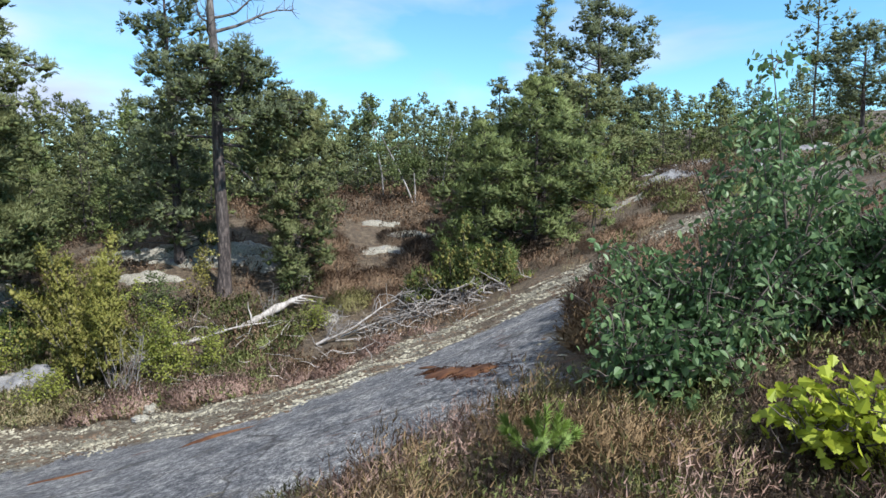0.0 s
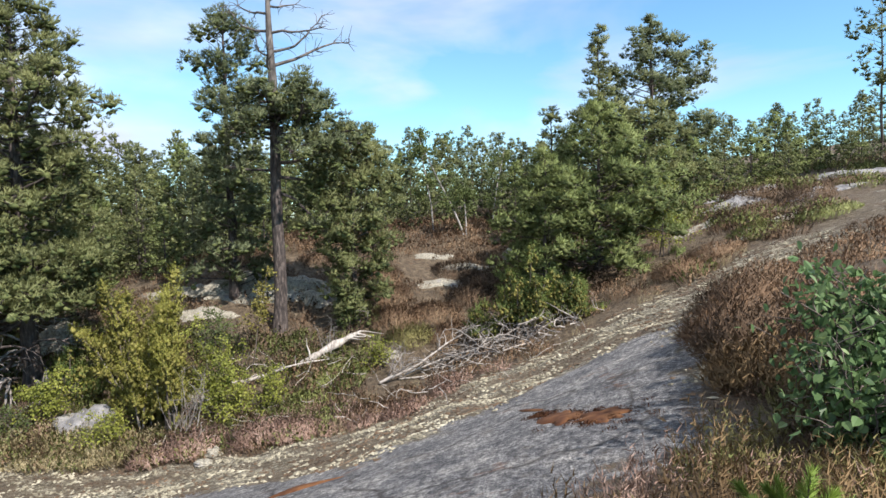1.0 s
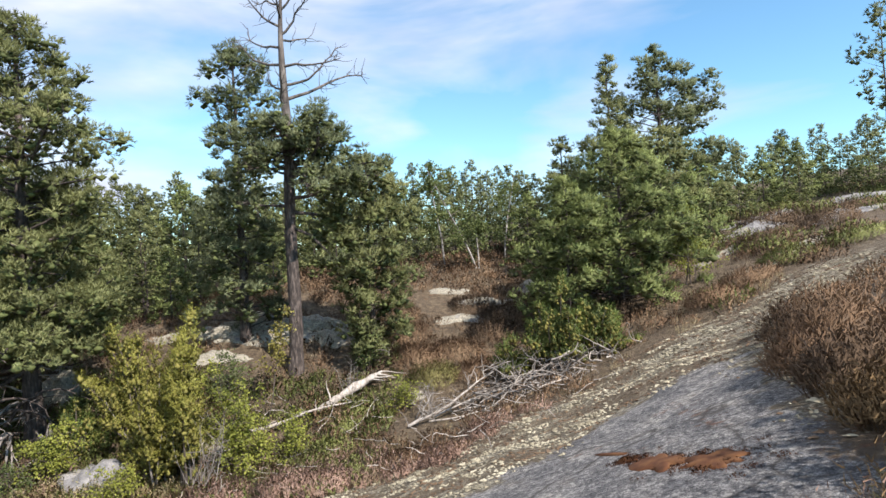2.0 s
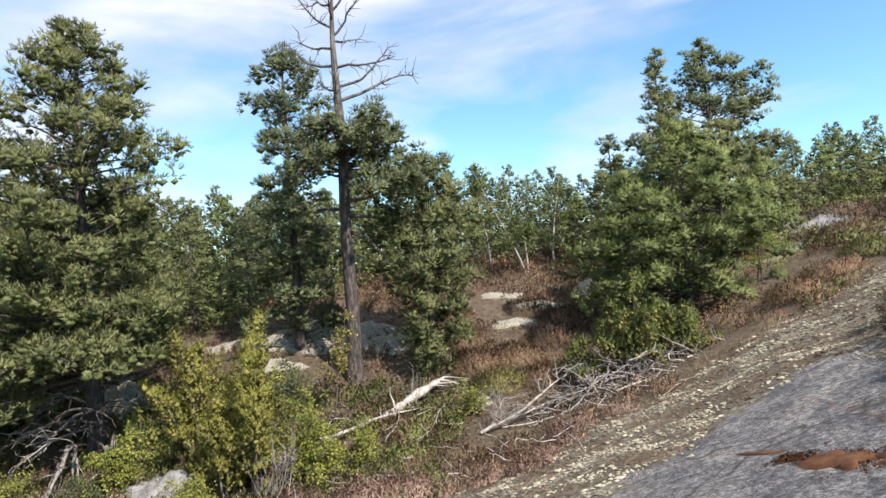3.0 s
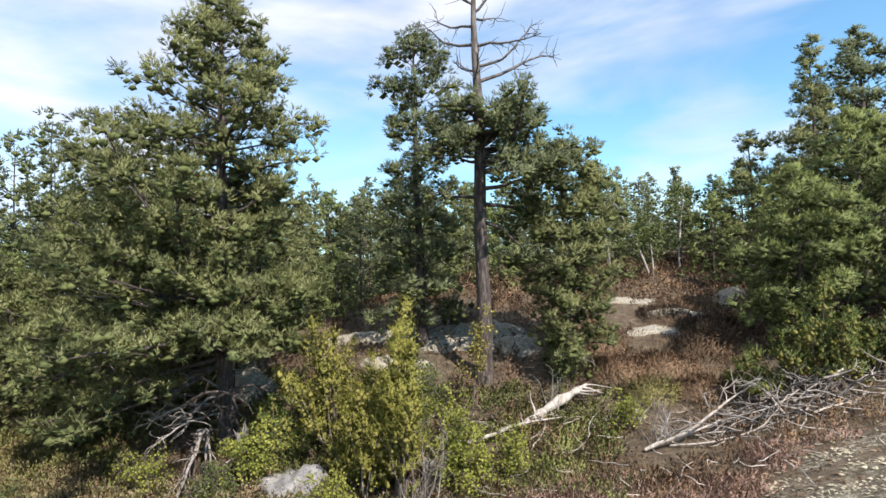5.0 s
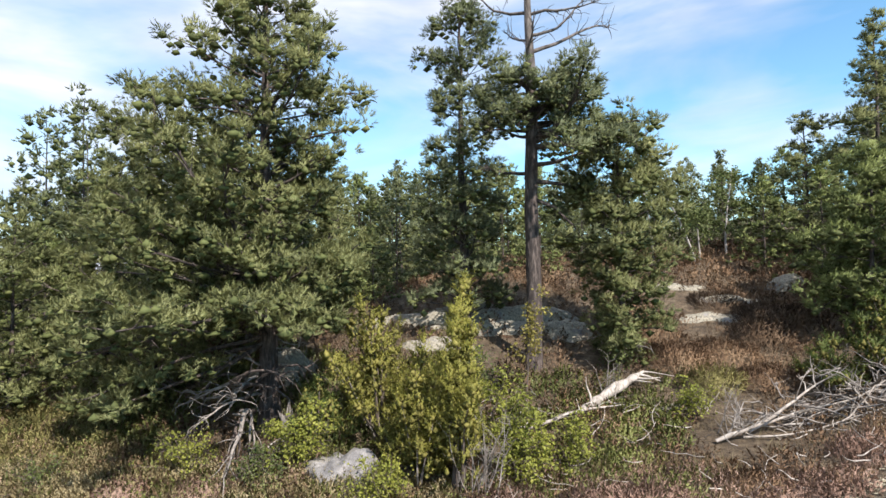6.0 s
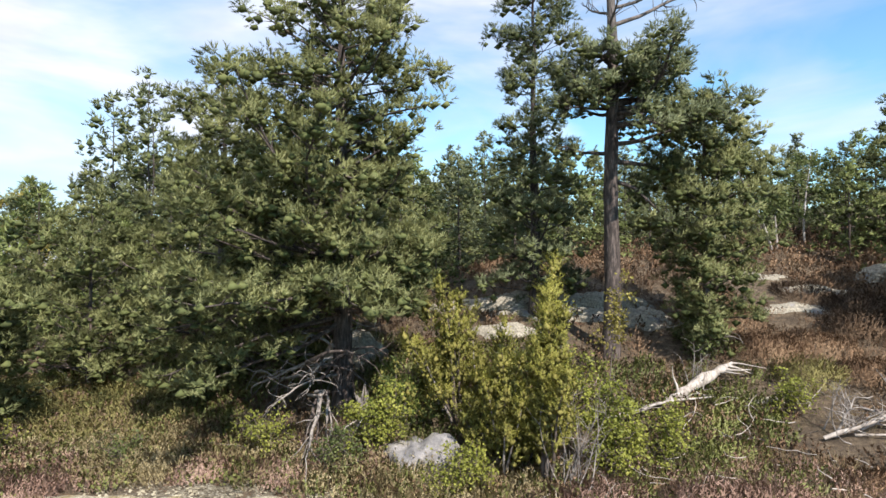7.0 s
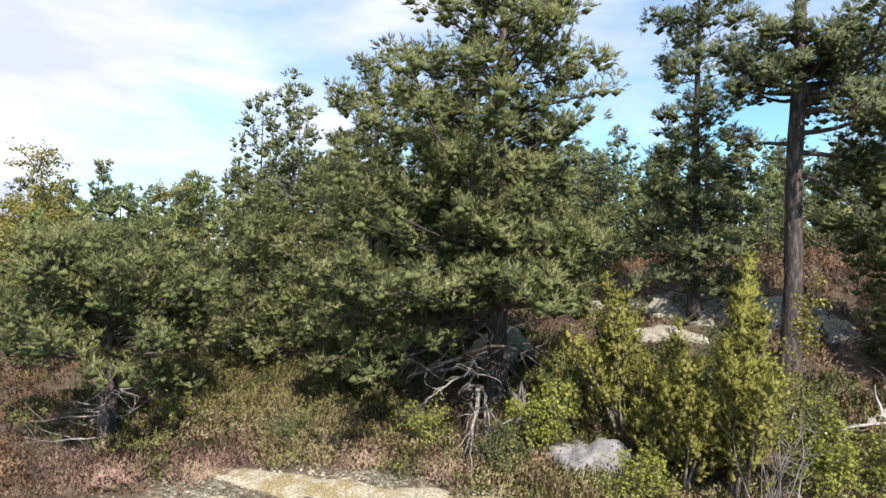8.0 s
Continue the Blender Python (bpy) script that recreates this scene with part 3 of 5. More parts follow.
def build_ground():
    xs, ys = spaced(-17, 8, 0.11, 1500), spaced(-3, 15, 0.11, 1500)
    X, Y = np.meshgrid(xs, ys, indexing="ij")
    Z = ground_z(X, Y)
    v = np.stack([X, Y, Z], -1).reshape(-1, 3)
    nx, ny = X.shape
    i, j = np.meshgrid(np.arange(nx - 1), np.arange(ny - 1), indexing="ij")
    f = np.stack([i * ny + j, (i + 1) * ny + j, (i + 1) * ny + j + 1, i * ny + j + 1], -1).reshape(-1, 4)
    ob = new("ground", mesh_of("ground", v, f, GROUND))
    tagged(ob, "sloping heath ground of grey granite, pale lichen and brown litter", "ground", kind="structure")
    for name, poly, soft in (("rock", SLAB, 0.7), ("lichen", CRUST, 0.9)):
        a = ob.data.attributes.new(name, "FLOAT", "POINT")
        a.data.foreach_set("value", np.clip(inside(X, Y, poly) / soft + 0.5, -1, 2).ravel().astype(np.float32))
    return ob


build_ground()


# ---- rocks and moss ----
ROCK_MID = rock_material("granite_weathered", 0.2)
RUST_MOSS = leafy("rust_moss", (0.034, 0.013, 0.006), (0.088, 0.034, 0.013), (0.16, 0.075, 0.028), 0.9, 9.0, 0.0)

def rock(x, y, sx, sy, sz, label, seed, mat=ROCK, turn=0.0, sink=0.3, name="boulder", category="rock"):
    bm = bmesh.new()
    bmesh.ops.create_icosphere(bm, subdivisions=4, radius=1.0)
    off = Vector((seed * 3.7, seed * 1.3, seed * 2.1))
    for v in bm.verts:
        p = v.co.copy()
        k = 1 + 0.38 * noise.noise(p * 1.3 + off) + 0.22 * noise.noise(p * 2.9 + off) + 0.07 * noise.noise(p * 7.0 + off)
        q = p * k
        q.z = math.copysign(abs(q.z) ** 1.3, q.z)
        v.co = Vector((q.x * sx, q.y * sy, q.z * sz))
    me = bpy.data.meshes.new(name)
    bm.to_mesh(me)
    bm.free()
    me.polygons.foreach_set("use_smooth", [True] * len(me.polygons))
    me.materials.append(mat)
    ob = new(name, me)
    ob.matrix_basis = pose(x, y, gz(x, y) + sz * (0.5 - sink), 0, 0, turn)
    return tagged(ob, label, category)


rock(-7.65, 10.1, 0.62, 0.42, 0.42, "low grey granite boulder half hidden among bilberry", 1, ROCK, sink=0.72)
rock(-5.85, 10.9, 0.35, 0.22, 0.10, "flat pale stone lying in the heath", 2, ROCK_PALE)


def outcrop(x, y, sx, sy, sz, label, seed, mat=ROCK_PALE, turn=0.0, name="rock_outcrop", category="rock", steps=4.0, rough=1.7):
    """A low bulge of bedrock or a cushion that grows out of the ground: stepped ledges, ragged outline, its rim in the soil."""
    n, m = 56, 22
    off = Vector((seed * 3.7, seed * 1.3, 0.7 * seed))
    c, sn = math.cos(radians(turn)), math.sin(radians(turn))
    z0 = gz(x, y)
    v = []
    for i in range(m):
        for j in range(n):
            a, r = 2 * math.pi * j / n, i / (m - 1)
            wob = 1 + rough * (0.30 * noise.noise(Vector((math.cos(a), math.sin(a), 0)) * 1.6 + off) + 0.12 * noise.noise(Vector((math.cos(a), math.sin(a), 0)) * 5 + off))
            px, py = math.cos(a) * r * sx * wob, math.sin(a) * r * sy * wob
            q = Vector((px * 1.6, py * 1.6, 0)) + off
            h = (1 - r ** 3) * (0.65 + 0.7 * noise.noise(q * 0.55))
            ledge = math.floor(h * steps) / steps
            h = 0.45 * h + 0.55 * (ledge + (1 / steps) * min(1, max(0, (h - ledge) * steps * 3 - 1)))
            h += rough * 0.12 * noise.noise(q * 2.3) + rough * 0.06 * noise.noise(q * 5.5)
            wx, wy = x + px * c - py * sn, y + px * sn + py * c
            v.append((wx - x, wy - y, gz(wx, wy) - z0 + sz * h - 0.12 * r ** 6))
    f = [(i * n + j, (i + 1) * n + j, (i + 1) * n + (j + 1) % n, i * n + (j + 1) % n) for i in range(m - 1) for j in range(n)]
    ob = new(name, mesh_of(name, v, f, mat))
    ob.matrix_basis = pose(x, y, z0)
    return tagged(ob, label, category)


outcrop(-6.3, 15.0, 1.5, 0.35, 0.24, "long pale lichen-covered outcrop behind the pine trunk", 3, turn=6)
outcrop(-4.3, 15.1, 0.75, 0.45, 0.36, "rounded pale granite outcrop beside the pine trunk", 4)
outcrop(-8.4, 15.2, 1.3, 0.35, 0.26, "pale lichen-covered outcrop under the pines", 14, turn=4)
outcrop(-7.2, 14.0, 0.8, 0.25, 0.2, "low pale lichen-covered rock under the pines", 21, turn=10)
outcrop(-1.2, 16.6, 1.0, 0.3, 0.12, "low pale rock shelf in dark heather", 5, turn=10)
outcrop(-0.5, 17.9, 1.1, 0.25, 0.12, "low pale rock shelf in dark heather", 15, turn=12)
outcrop(-1.6, 18.6, 0.8, 0.25, 0.12, "low pale rock shelf in dark heather", 22, turn=5)
outcrop(1.1, 18.8, 0.6, 0.3, 0.32, "pale rock below the green pines", 6)
outcrop(9.3, 21.3, 1.5, 0.4, 0.2, "flat granite shelf on the ridge", 7, ROCK_MID, 15)
outcrop(13.5, 21.5, 2.0, 0.5, 0.24, "broad granite shelf on the ridge", 8, ROCK_MID, -10)
outcrop(10.5, 18.5, 1.6, 0.35, 0.18, "granite shelf with heather on the slope", 16, ROCK_MID, 15)
outcrop(8.3, 19.6, 1.2, 0.4, 0.25, "granite shelf with heather on the slope", 23, ROCK_MID, 12)
outcrop(6.5, 17.6, 1.2, 0.35, 0.14, "low pale rock on the slope", 9, turn=20)
outcrop(7.8, 15.6, 1.3, 0.4, 0.14, "low pale lichen rock on the slope", 17, turn=25)
outcrop(6.0, 14.6, 0.9, 0.3, 0.12, "low pale lichen rock on the slope", 24, turn=15)
outcrop(-2.3, 12.7, 0.6, 0.25, 0.10, "pale stony patch beside the dead branches", 18, turn=20)
outcrop(-11.6, 7.8, 1.7, 0.4, 0.07, "cream lichen and ochre moss on a bedrock ledge", 19, LEDGE, 14)
outcrop(-9.4, 8.4, 1.5, 0.3, 0.06, "cream lichen and ochre moss on a bedrock ledge", 26, LEDGE, 10)
outcrop(-7.3, 8.95, 1.2, 0.25, 0.09, "cream lichen and ochre moss on a bedrock ledge", 20, LEDGE)
outcrop(-10.2, 12.5, 0.8, 0.4, 0.55, "pale granite behind the spreading pine's trunk", 27, turn=8)
outcrop(-6.1, 15.6, 1.9, 0.4, 0.4, "long pale lichen-covered ledge under the pines", 28, turn=3)
outcrop(-4.9, 10.75, 0.3, 0.2, 0.1, "flat pale stone lying in the heath", 29)
outcrop(0.98, 4.82, 0.36, 0.24, 0.045, "rust-brown moss cushion on the granite", 31, RUST_MOSS, -58, "moss_patch", "moss", 2.0, 2.4)
outcrop(1.25, 4.45, 0.40, 0.28, 0.045, "rust-brown moss cushion on the granite", 37, RUST_MOSS, -55, "moss_patch", "moss", 2.0, 2.4)
outcrop(0.72, 5.6, 0.35, 0.06, 0.03, "dark moss seam in a crack of the granite", 38, RUST_MOSS, -62, "moss_patch", "moss", 2.0, 2.0)
outcrop(-1.6, 5.0, 0.5, 0.10, 0.03, "rust-brown moss seam on the granite", 32, RUST_MOSS, 8, "moss_patch", "moss", 2.0, 1.4)
outcrop(-3.4, 5.0, 0.6, 0.10, 0.03, "rust-brown moss seam on the granite", 33, RUST_MOSS, -3, "moss_patch", "moss", 2.0, 1.4)
rock(-4.4, 8.75, 0.14, 0.12, 0.13, "small white stone on the lichen ledge", 10, ROCK_PALE, name="stone")
rock(-4.45, 8.5, 0.16, 0.12, 0.07, "small pale stone on the lichen ledge", 11, ROCK_PALE, name="stone")


# ---- the pines ----
def dead_topped_pine():
    rng = np.random.default_rng(11)
    x, y = -5.07, 13.65
    z = gz(x, y)
    tree = thing("pine_tree", x, y, z, "old pine with a dead bare top and dark fissured trunk", "tree")
    H = 9.9
    t = np.linspace(0, 1, 24)
    line = np.stack([0.06 * np.sin(t * 5) + 0.03 * np.sin(t * 13) + 0.26 * t ** 2, 0.08 * np.sin(t * 4 + 1), t * H - 0.2], 1)
    r = np.interp(t, [0, 0.06, 0.3, 0.58, 0.8, 1], [0.23, 0.17, 0.145, 0.118, 0.068, 0.02])
    r = r * (1 + 0.05 * np.sin(t * 60))
    cut = 15
    part("trunk", tube(line[:cut], r[:cut], 14), BARK, tree, "dark fissured bark")
    part("dead_top", tube(line[cut - 1:], r[cut - 1:], 10), DEAD_BACKLIT, tree, "bare grey dead spire")

    def on(h):
        k = h / H
        return np.array([np.interp(k, t, line[:, j]) for j in range(3)])
    # bare limbs of the dead top: height, azimuth, length, rise
    for h, az, ln, rise in ((6.75, 0.1, 1.9, 0.1), (7.1, 0.3, 1.3, 0.05), (7.55, -0.1, 1.2, 0.25), (7.6, 3.2, 1.3, -0.1), (8.0, 3.0, 1.1, 0.3),
                            (8.3, 0.2, 1.0, 0.5), (8.5, 3.4, 0.9, 0.4), (8.9, 0.5, 0.8, 0.8), (9.0, 2.8, 0.8, 0.7), (9.4, 0.0, 0.6, 1.0), (9.5, 3.3, 0.5, 1.1), (8.2, 1.6, 0.9, 0.2), (8.7, 4.6, 0.8, 0.4), (7.0, 2.9, 0.8, 0.2), (6.6, 4.5, 0.9, 0.0)):
        ln *= 1.25
        pts = crooked(rng, on(h), (math.cos(az), math.sin(az), rise), ln, 8, 0.2, 0, 0.04)
        geo = [tube(pts, np.linspace(0.035, 0.008, 9) * (0.6 + ln / 3), 5)]
        for _ in range(int(9 * ln)):
            q = rng.integers(2, 9)
            sub = crooked(rng, pts[q], pts[-1] - pts[0] + rand_dirs(rng, 1)[0] * ln * 0.9 + np.array([0, 0, 0.2]), rng.uniform(0.2, 0.5), 4, 0.3)
            geo.append(tube(sub, np.linspace(0.011, 0.004, 5), 3))
        part("dead_limb", join(geo), DEAD_BACKLIT, tree)
    # living limbs
    pos, axis, soft, hearts, sizes = [], [], [], [], []
    living = [(5.0 + 0.085 * k, -0.5 + 1.1 * ((k * 0.618) % 1), 1.55 - 0.075 * k, 0.12) for k in range(14)]
    living += [(5.0 + 0.12 * k, 2.5 + 1.5 * ((k * 0.618) % 1), 0.95 - 0.03 * k, 0.15) for k in range(10)]
    living += [(5.1 + 0.12 * k, 4.1 + 1.4 * ((k * 0.618) % 1), 0.9 - 0.04 * k, 0.15) for k in range(8)]
    living += [(5.2, 1.4, 0.9, 0.2), (5.7, 1.8, 0.8, 0.2), (4.75, 0.05, 2.3, 0.22), (4.9, 0.2, 2.2, 0.25), (4.85, -0.15, 2.1, 0.2), (4.2, 3.1, 1.1, 0.1), (4.1, 0.3, 1.5, -0.1), (3.7, 0.0, 1.3, -0.1), (4.4, -0.4, 1.5, -0.05)]
    for h, az, ln, rise in living:
        pts = crooked(rng, on(h), (math.cos(az), math.sin(az), rise), ln, 8, 0.16, 0, 0.01)
        wood = [tube(pts, np.linspace(0.055, 0.012, 9) * (0.5 + ln / 3), 6)]
        for q in range(int(12 * ln)):
            k = rng.integers(3, 9)
            sub = crooked(rng, pts[k], pts[-1] - pts[0] + rand_dirs(rng, 1)[0] * ln * 1.1 + np.array([0, 0, 0.15]), rng.uniform(0.12, 0.42), 4, 0.25)
            wood.append(tube(sub, np.linspace(0.012, 0.004, 5), 3))
            if q % 2:
                size = 0.25 * rng.uniform(0.65, 1.2)
                p, a, n_soft, heads = puff(rng, sub[-1], size, 4, 6, (pts[-1] - pts[0]) / ln)
                hearts.append(heads - np.array([0, 0, 0.2 * size]))
                sizes.append(np.full(len(heads), size * 0.28))
                pos.append(p)
                axis.append(a)
                soft.append(n_soft)
        part("limb", join(wood), BARK, tree)
    crown = part("crown", needles(rng, np.vstack(pos), np.vstack(axis), 9, 0.080, 0.0165, 0.11, 0.5, np.vstack(soft)), PINE_BLUE, tree, "ragged needle clumps")
    # dark filler in the tufts stands in for their inner shade
    part("shade_cores", cores(rng, np.vstack(hearts), np.concatenate(sizes), 0.7, 0.16), PINE_SHADE, crown, "dark filler bodies for the shade inside the ragged clumps")
    return tree


dead_topped_pine()
pine(-6.75, 14.9, 7.45 - gz(-6.75, 14.9), 1.4, 0.6, 96, "slender dark green pine behind the bare-topped pine", 21, mat=PINE_BLUE,
     profile=[(0.06, 0.9), (0.2, 1.25), (0.38, 1.1), (0.5, 0.7), (0.6, 0.6), (0.72, 0.9), (0.84, 1.1), (0.94, 0.8), (1.0, 0.3)])
pine(-3.2, 14.3, 4.2 - gz(-3.2, 14.3), 1.0, 0.5, 100, "bushy green pine with foliage down to the ground", 22, profile=[(0.05, 0.65), (0.3, 0.95), (0.55, 1.2), (0.8, 1.1), (1.0, 0.4)])
# the large spreading pine: boughs sweep down on its western side
pine(-9.6, 11.1, 8.5, 2.0, 0.5, 128, "large spreading pine with drooping low boughs over the heath", 23, trunk_r=0.19, dead=22, profile=[(0.24, 2.4), (0.36, 2.3), (0.46, 1.5), (0.54, 1.7), (0.62, 2.0), (0.74, 1.6), (0.85, 1.05), (0.94, 0.55), (1.0, 0.2)],
     extra=[(1.7 + 0.09 * k, 3.0 + 1.9 * ((k * 0.618) % 1), 2.6 + 0.9 * ((k * 0.37) % 1), -0.22 + 0.02 * k) for k in range(22)] + [(1.9 + 0.1 * k, 4.9 + 1.7 * ((k * 0.618) % 1), 1.5 + 0.5 * ((k * 0.37) % 1), -0.1 + 0.02 * k) for k in range(12)])
pine(-13.3, 12.4, 6.6, 2.2, 0.45, 74, "broad dark green pine standing behind the spreading pine", 24, h0=0.06, belly=0.4)
pine(-15.6, 11.0, 3.6, 1.7, 0.5, 46, "low bushy pine at the edge of the clearing", 34, h0=0.06, belly=0.5)
pine(-11.8, 13.8, 5.0, 1.6, 0.5, 46, "dark green pine behind the spreading pine", 35, h0=0.06, belly=0.4)
pine(-15.0, 7.4, 2.9, 2.0, 0.8, 56, "low gnarled pine with a grey trunk and spreading green crown", 25, h0=0.46, belly=0.4, trunk_r=0.17, mat=PINE, dead=22)
# pines on the eastern slope
pine(3.3, 16.2, 5.0 - gz(3.3, 16.2), 2.4, 0.4, 96, "dense fresh green pine with boughs to the ground", 26, mat=PINE_YOUNG, profile=[(0.04, 2.3), (0.3, 2.5), (0.55, 1.7), (0.8, 0.8), (1.0, 0.15)])
pine(1.75, 15.4, 3.55 - gz(1.75, 15.4), 1.4, 0.4, 50, "dense green young pine with boughs to the ground", 27, mat=PINE_YOUNG, profile=[(0.05, 1.2), (0.4, 1.4), (0.75, 0.8), (1.0, 0.25)])
pine(4.25, 21.0, 8.5 - gz(4.25, 21.0), 1.5, 0.22, 72, "tall narrow pine with a pointed top", 28, trunk_r=0.09, profile=[(0.05, 1.5), (0.4, 1.3), (0.6, 0.8), (0.74, 0.35), (1.0, 0.1)])
pine(6.95, 24.0, 9.7 - gz(6.95, 24.0), 2.4, 0.35, 88, "tall broad-crowned dark pine on the slope", 29, mat=PINE_BLUE, clump=0.28, gap=0.15, width=0.022, needle=0.10, per=8, profile=[(0.06, 2.6), (0.3, 3.2), (0.5, 3.2), (0.66, 2.3), (0.78, 1.5), (0.88, 0.45), (1.0, 0.1)])
pine(5.5, 19.6, 5.6 - gz(5.5, 19.6), 1.8, 0.35, 56, "green pine on the upper slope", 30, clump=0.27, width=0.020, per=8, gap=0.15, profile=[(0.05, 1.8), (0.4, 1.9), (0.75, 1.1), (1.0, 0.3)])
pine(2.65, 22.0, 5.9 - gz(2.65, 22.0), 1.4, 0.3, 40, "young pine with a pointed top among the birches", 31, clump=0.27, width=0.020, per=8, gap=0.16, profile=[(0.06, 1.4), (0.5, 1.2), (0.75, 0.6), (1.0, 0.15)])
pine(16.4, 22.0, 7.4 - gz(16.4, 22.0), 2.0, 0.8, 44, "flat-crowned dark pine on the ridge", 32, mat=PINE_BLUE, clump=0.27, width=0.020, per=8, gap=0.15, trunk_r=0.1, profile=[(0.3, 1.3), (0.55, 2.0), (0.8, 1.7), (1.0, 0.6)])

# the wood behind the clearing: four kinds of pine, repeated
far_rng = np.random.default_rng(5)
far_kinds = []
for k, (h, cnt, mat, shape) in enumerate(((6.0, 58, PINE, [(0.03, 1.7), (0.35, 1.8), (0.7, 0.95), (1.0, 0.1)]), (6.0, 54, PINE_BLUE, [(0.03, 1.5), (0.45, 1.5), (0.8, 0.8), (1.0, 0.12)]), (7.5, 34, PINE_BLUE, [(0.4, 0.9), (0.6, 1.3), (0.85, 0.9), (1.0, 0.3)]), (4.2, 46, PINE_YOUNG, [(0.03, 1.5), (0.35, 1.5), (0.7, 0.8), (1.0, 0.1)]), (6.5, 60, PINE_BLUE, [(0.03, 1.3), (0.3, 1.2), (0.7, 0.55), (1.0, 0.1)]))):
    far_kinds.append(pine((-24, -11, 16.5, -16, -28.3)[k], (24, 27, 25.3, 22, 15)[k], h, 1, 1, cnt, ("green pine in the wood behind the clearing", "green pine in the wood behind the clearing", "tall thin-crowned pine of the wood", "bushy young pine of the wood", "dark pointed spruce of the wood")[k], 40 + k, tufts=3, shoots=3, per=4, width=0.046, needle=0.14, clump=0.27, gap=0.22, trunk_r=0.06, group="pines of the wood", dead=0, mat=mat, split=False, profile=shape))
KIND_H = (6.0, 6.0, 7.5, 4.2, 6.5)


def far_pine(x, y, scale, k, turn):
    return copy_thing(far_kinds[k], pose(x, y, gz(x, y) - 0.1, 0, 0, turn) @ Matrix.Scale(scale, 4))


# the wood's edge, row behind row; its tops stand about level against the sky
for near_d, far_d, count, low, high in ((26, 31, 50, 7.0, 8.6), (31, 38, 46, 7.8, 9.4)):
    for k in range(count):
        deg = -66 + 106 * (k + far_rng.random()) / count
        d = far_rng.uniform(near_d, far_d)
        x, y = -1.5 + d * math.sin(radians(deg)), d * math.cos(radians(deg))
        kind = (0, 1, 0, 3, 1, 0, 3, 4)[int(far_rng.integers(0, 8))]
        top = 1.7 + d * math.tan(radians(far_rng.uniform(low, high) * float(np.interp(deg, [-56, -44], [0.5, 1.0]))))
        far_pine(x, y, min(1.25, max(0.3, (top - gz(x, y)) / KIND_H[kind])), kind, far_rng.uniform(0, 360))
for k in range(40):
    deg = -50 + 88 * (k + far_rng.random()) / 40
    d = far_rng.uniform(32, 40)
    x, y = -1.5 + d * math.sin(radians(deg)), d * math.cos(radians(deg))
    top = 1.7 + d * math.tan(radians(far_rng.uniform(4.6, 6.4)))
    far_pine(x, y, min(1.3, max(0.3, (top - gz(x, y)) / KIND_H[3])), 3, far_rng.uniform(0, 360))
# pines at the rim of the hollow and on the slopes: place, height of the top, kind
for x, y, top, k in ((-22.9, 18.0, 7.3, 2), (-21.3, 18.2, 7.8, 2), (-20.0, 17.0, 6.2, 2), (-17.5, 13.4, 2.6, 3), (-18.5, 10.5, 2.2, 3), (-21, 9.0, 2.0, 3), (-24.5, 12.0, 2.6, 3), (-20.5, 13.5, 3.4, 3), (-22.8, 7.2, 1.8, 3), (-26.5, 9.5, 2.6, 3), (-18.0, 15.8, 4.2, 0), (-16.2, 16.8, 4.4, 1),
                     (-9.6, 18.2, 4.2, 1), (-8.2, 19.6, 4.6, 0), (-11.4, 18.0, 4.0, 0), (-13.4, 17.6, 4.2, 0), (-5.4, 19.4, 3.8, 3), (-7.0, 17.8, 3.0, 3), (-4.2, 20.4, 4.2, 1), (-9.8, 16.8, 2.6, 3), (-11.6, 16.0, 2.6, 3), (-13.8, 15.4, 3.0, 3), (-15.2, 19.0, 4.8, 0), (-10.4, 21.0, 4.9, 1), (-12.8, 20.5, 4.9, 0), (-7.0, 22.2, 5.0, 0), (-5.0, 23.0, 5.2, 1), (-18.2, 19.5, 5.2, 0), (-14.4, 23.0, 5.4, 1), (-8.8, 24.0, 5.3, 0), (-11.8, 24.0, 5.4, 0), (-3.0, 22.4, 4.6, 1), (-16.8, 22.0, 5.4, 0),
                     (-1.6, 24.6, 5.3, 0), (0.8, 25.0, 5.7, 4), (1.8, 23.6, 5.0, 0), (3.4, 24.6, 5.6, 1), (1.2, 21.2, 4.0, 3), (-0.4, 23.8, 4.9, 1), (2.2, 19.4, 4.0, 3), (8.8, 21.6, 5.2, 0), (7.4, 20.6, 4.6, 3), (9.6, 25.6, 6.4, 1), (11.2, 27.0, 6.3, 0), (12.6, 26.0, 6.2, 3), (13.6, 28.0, 6.9, 1), (15.2, 28.5, 7.0, 4), (14.4, 26.2, 5.8, 3), (17.2, 27.8, 7.3, 0), (18.6, 26.4, 6.6, 3), (12.2, 24.0, 5.6, 3), (10.4, 23.2, 5.0, 3), (20.4, 26.0, 7.0, 0), (16.2, 29.6, 7.4, 4), (18.6, 29.2, 7.6, 1)):
    far_pine(x, y, max(0.35, (top - gz(x, y)) / KIND_H[k]), k, far_rng.uniform(0, 360))


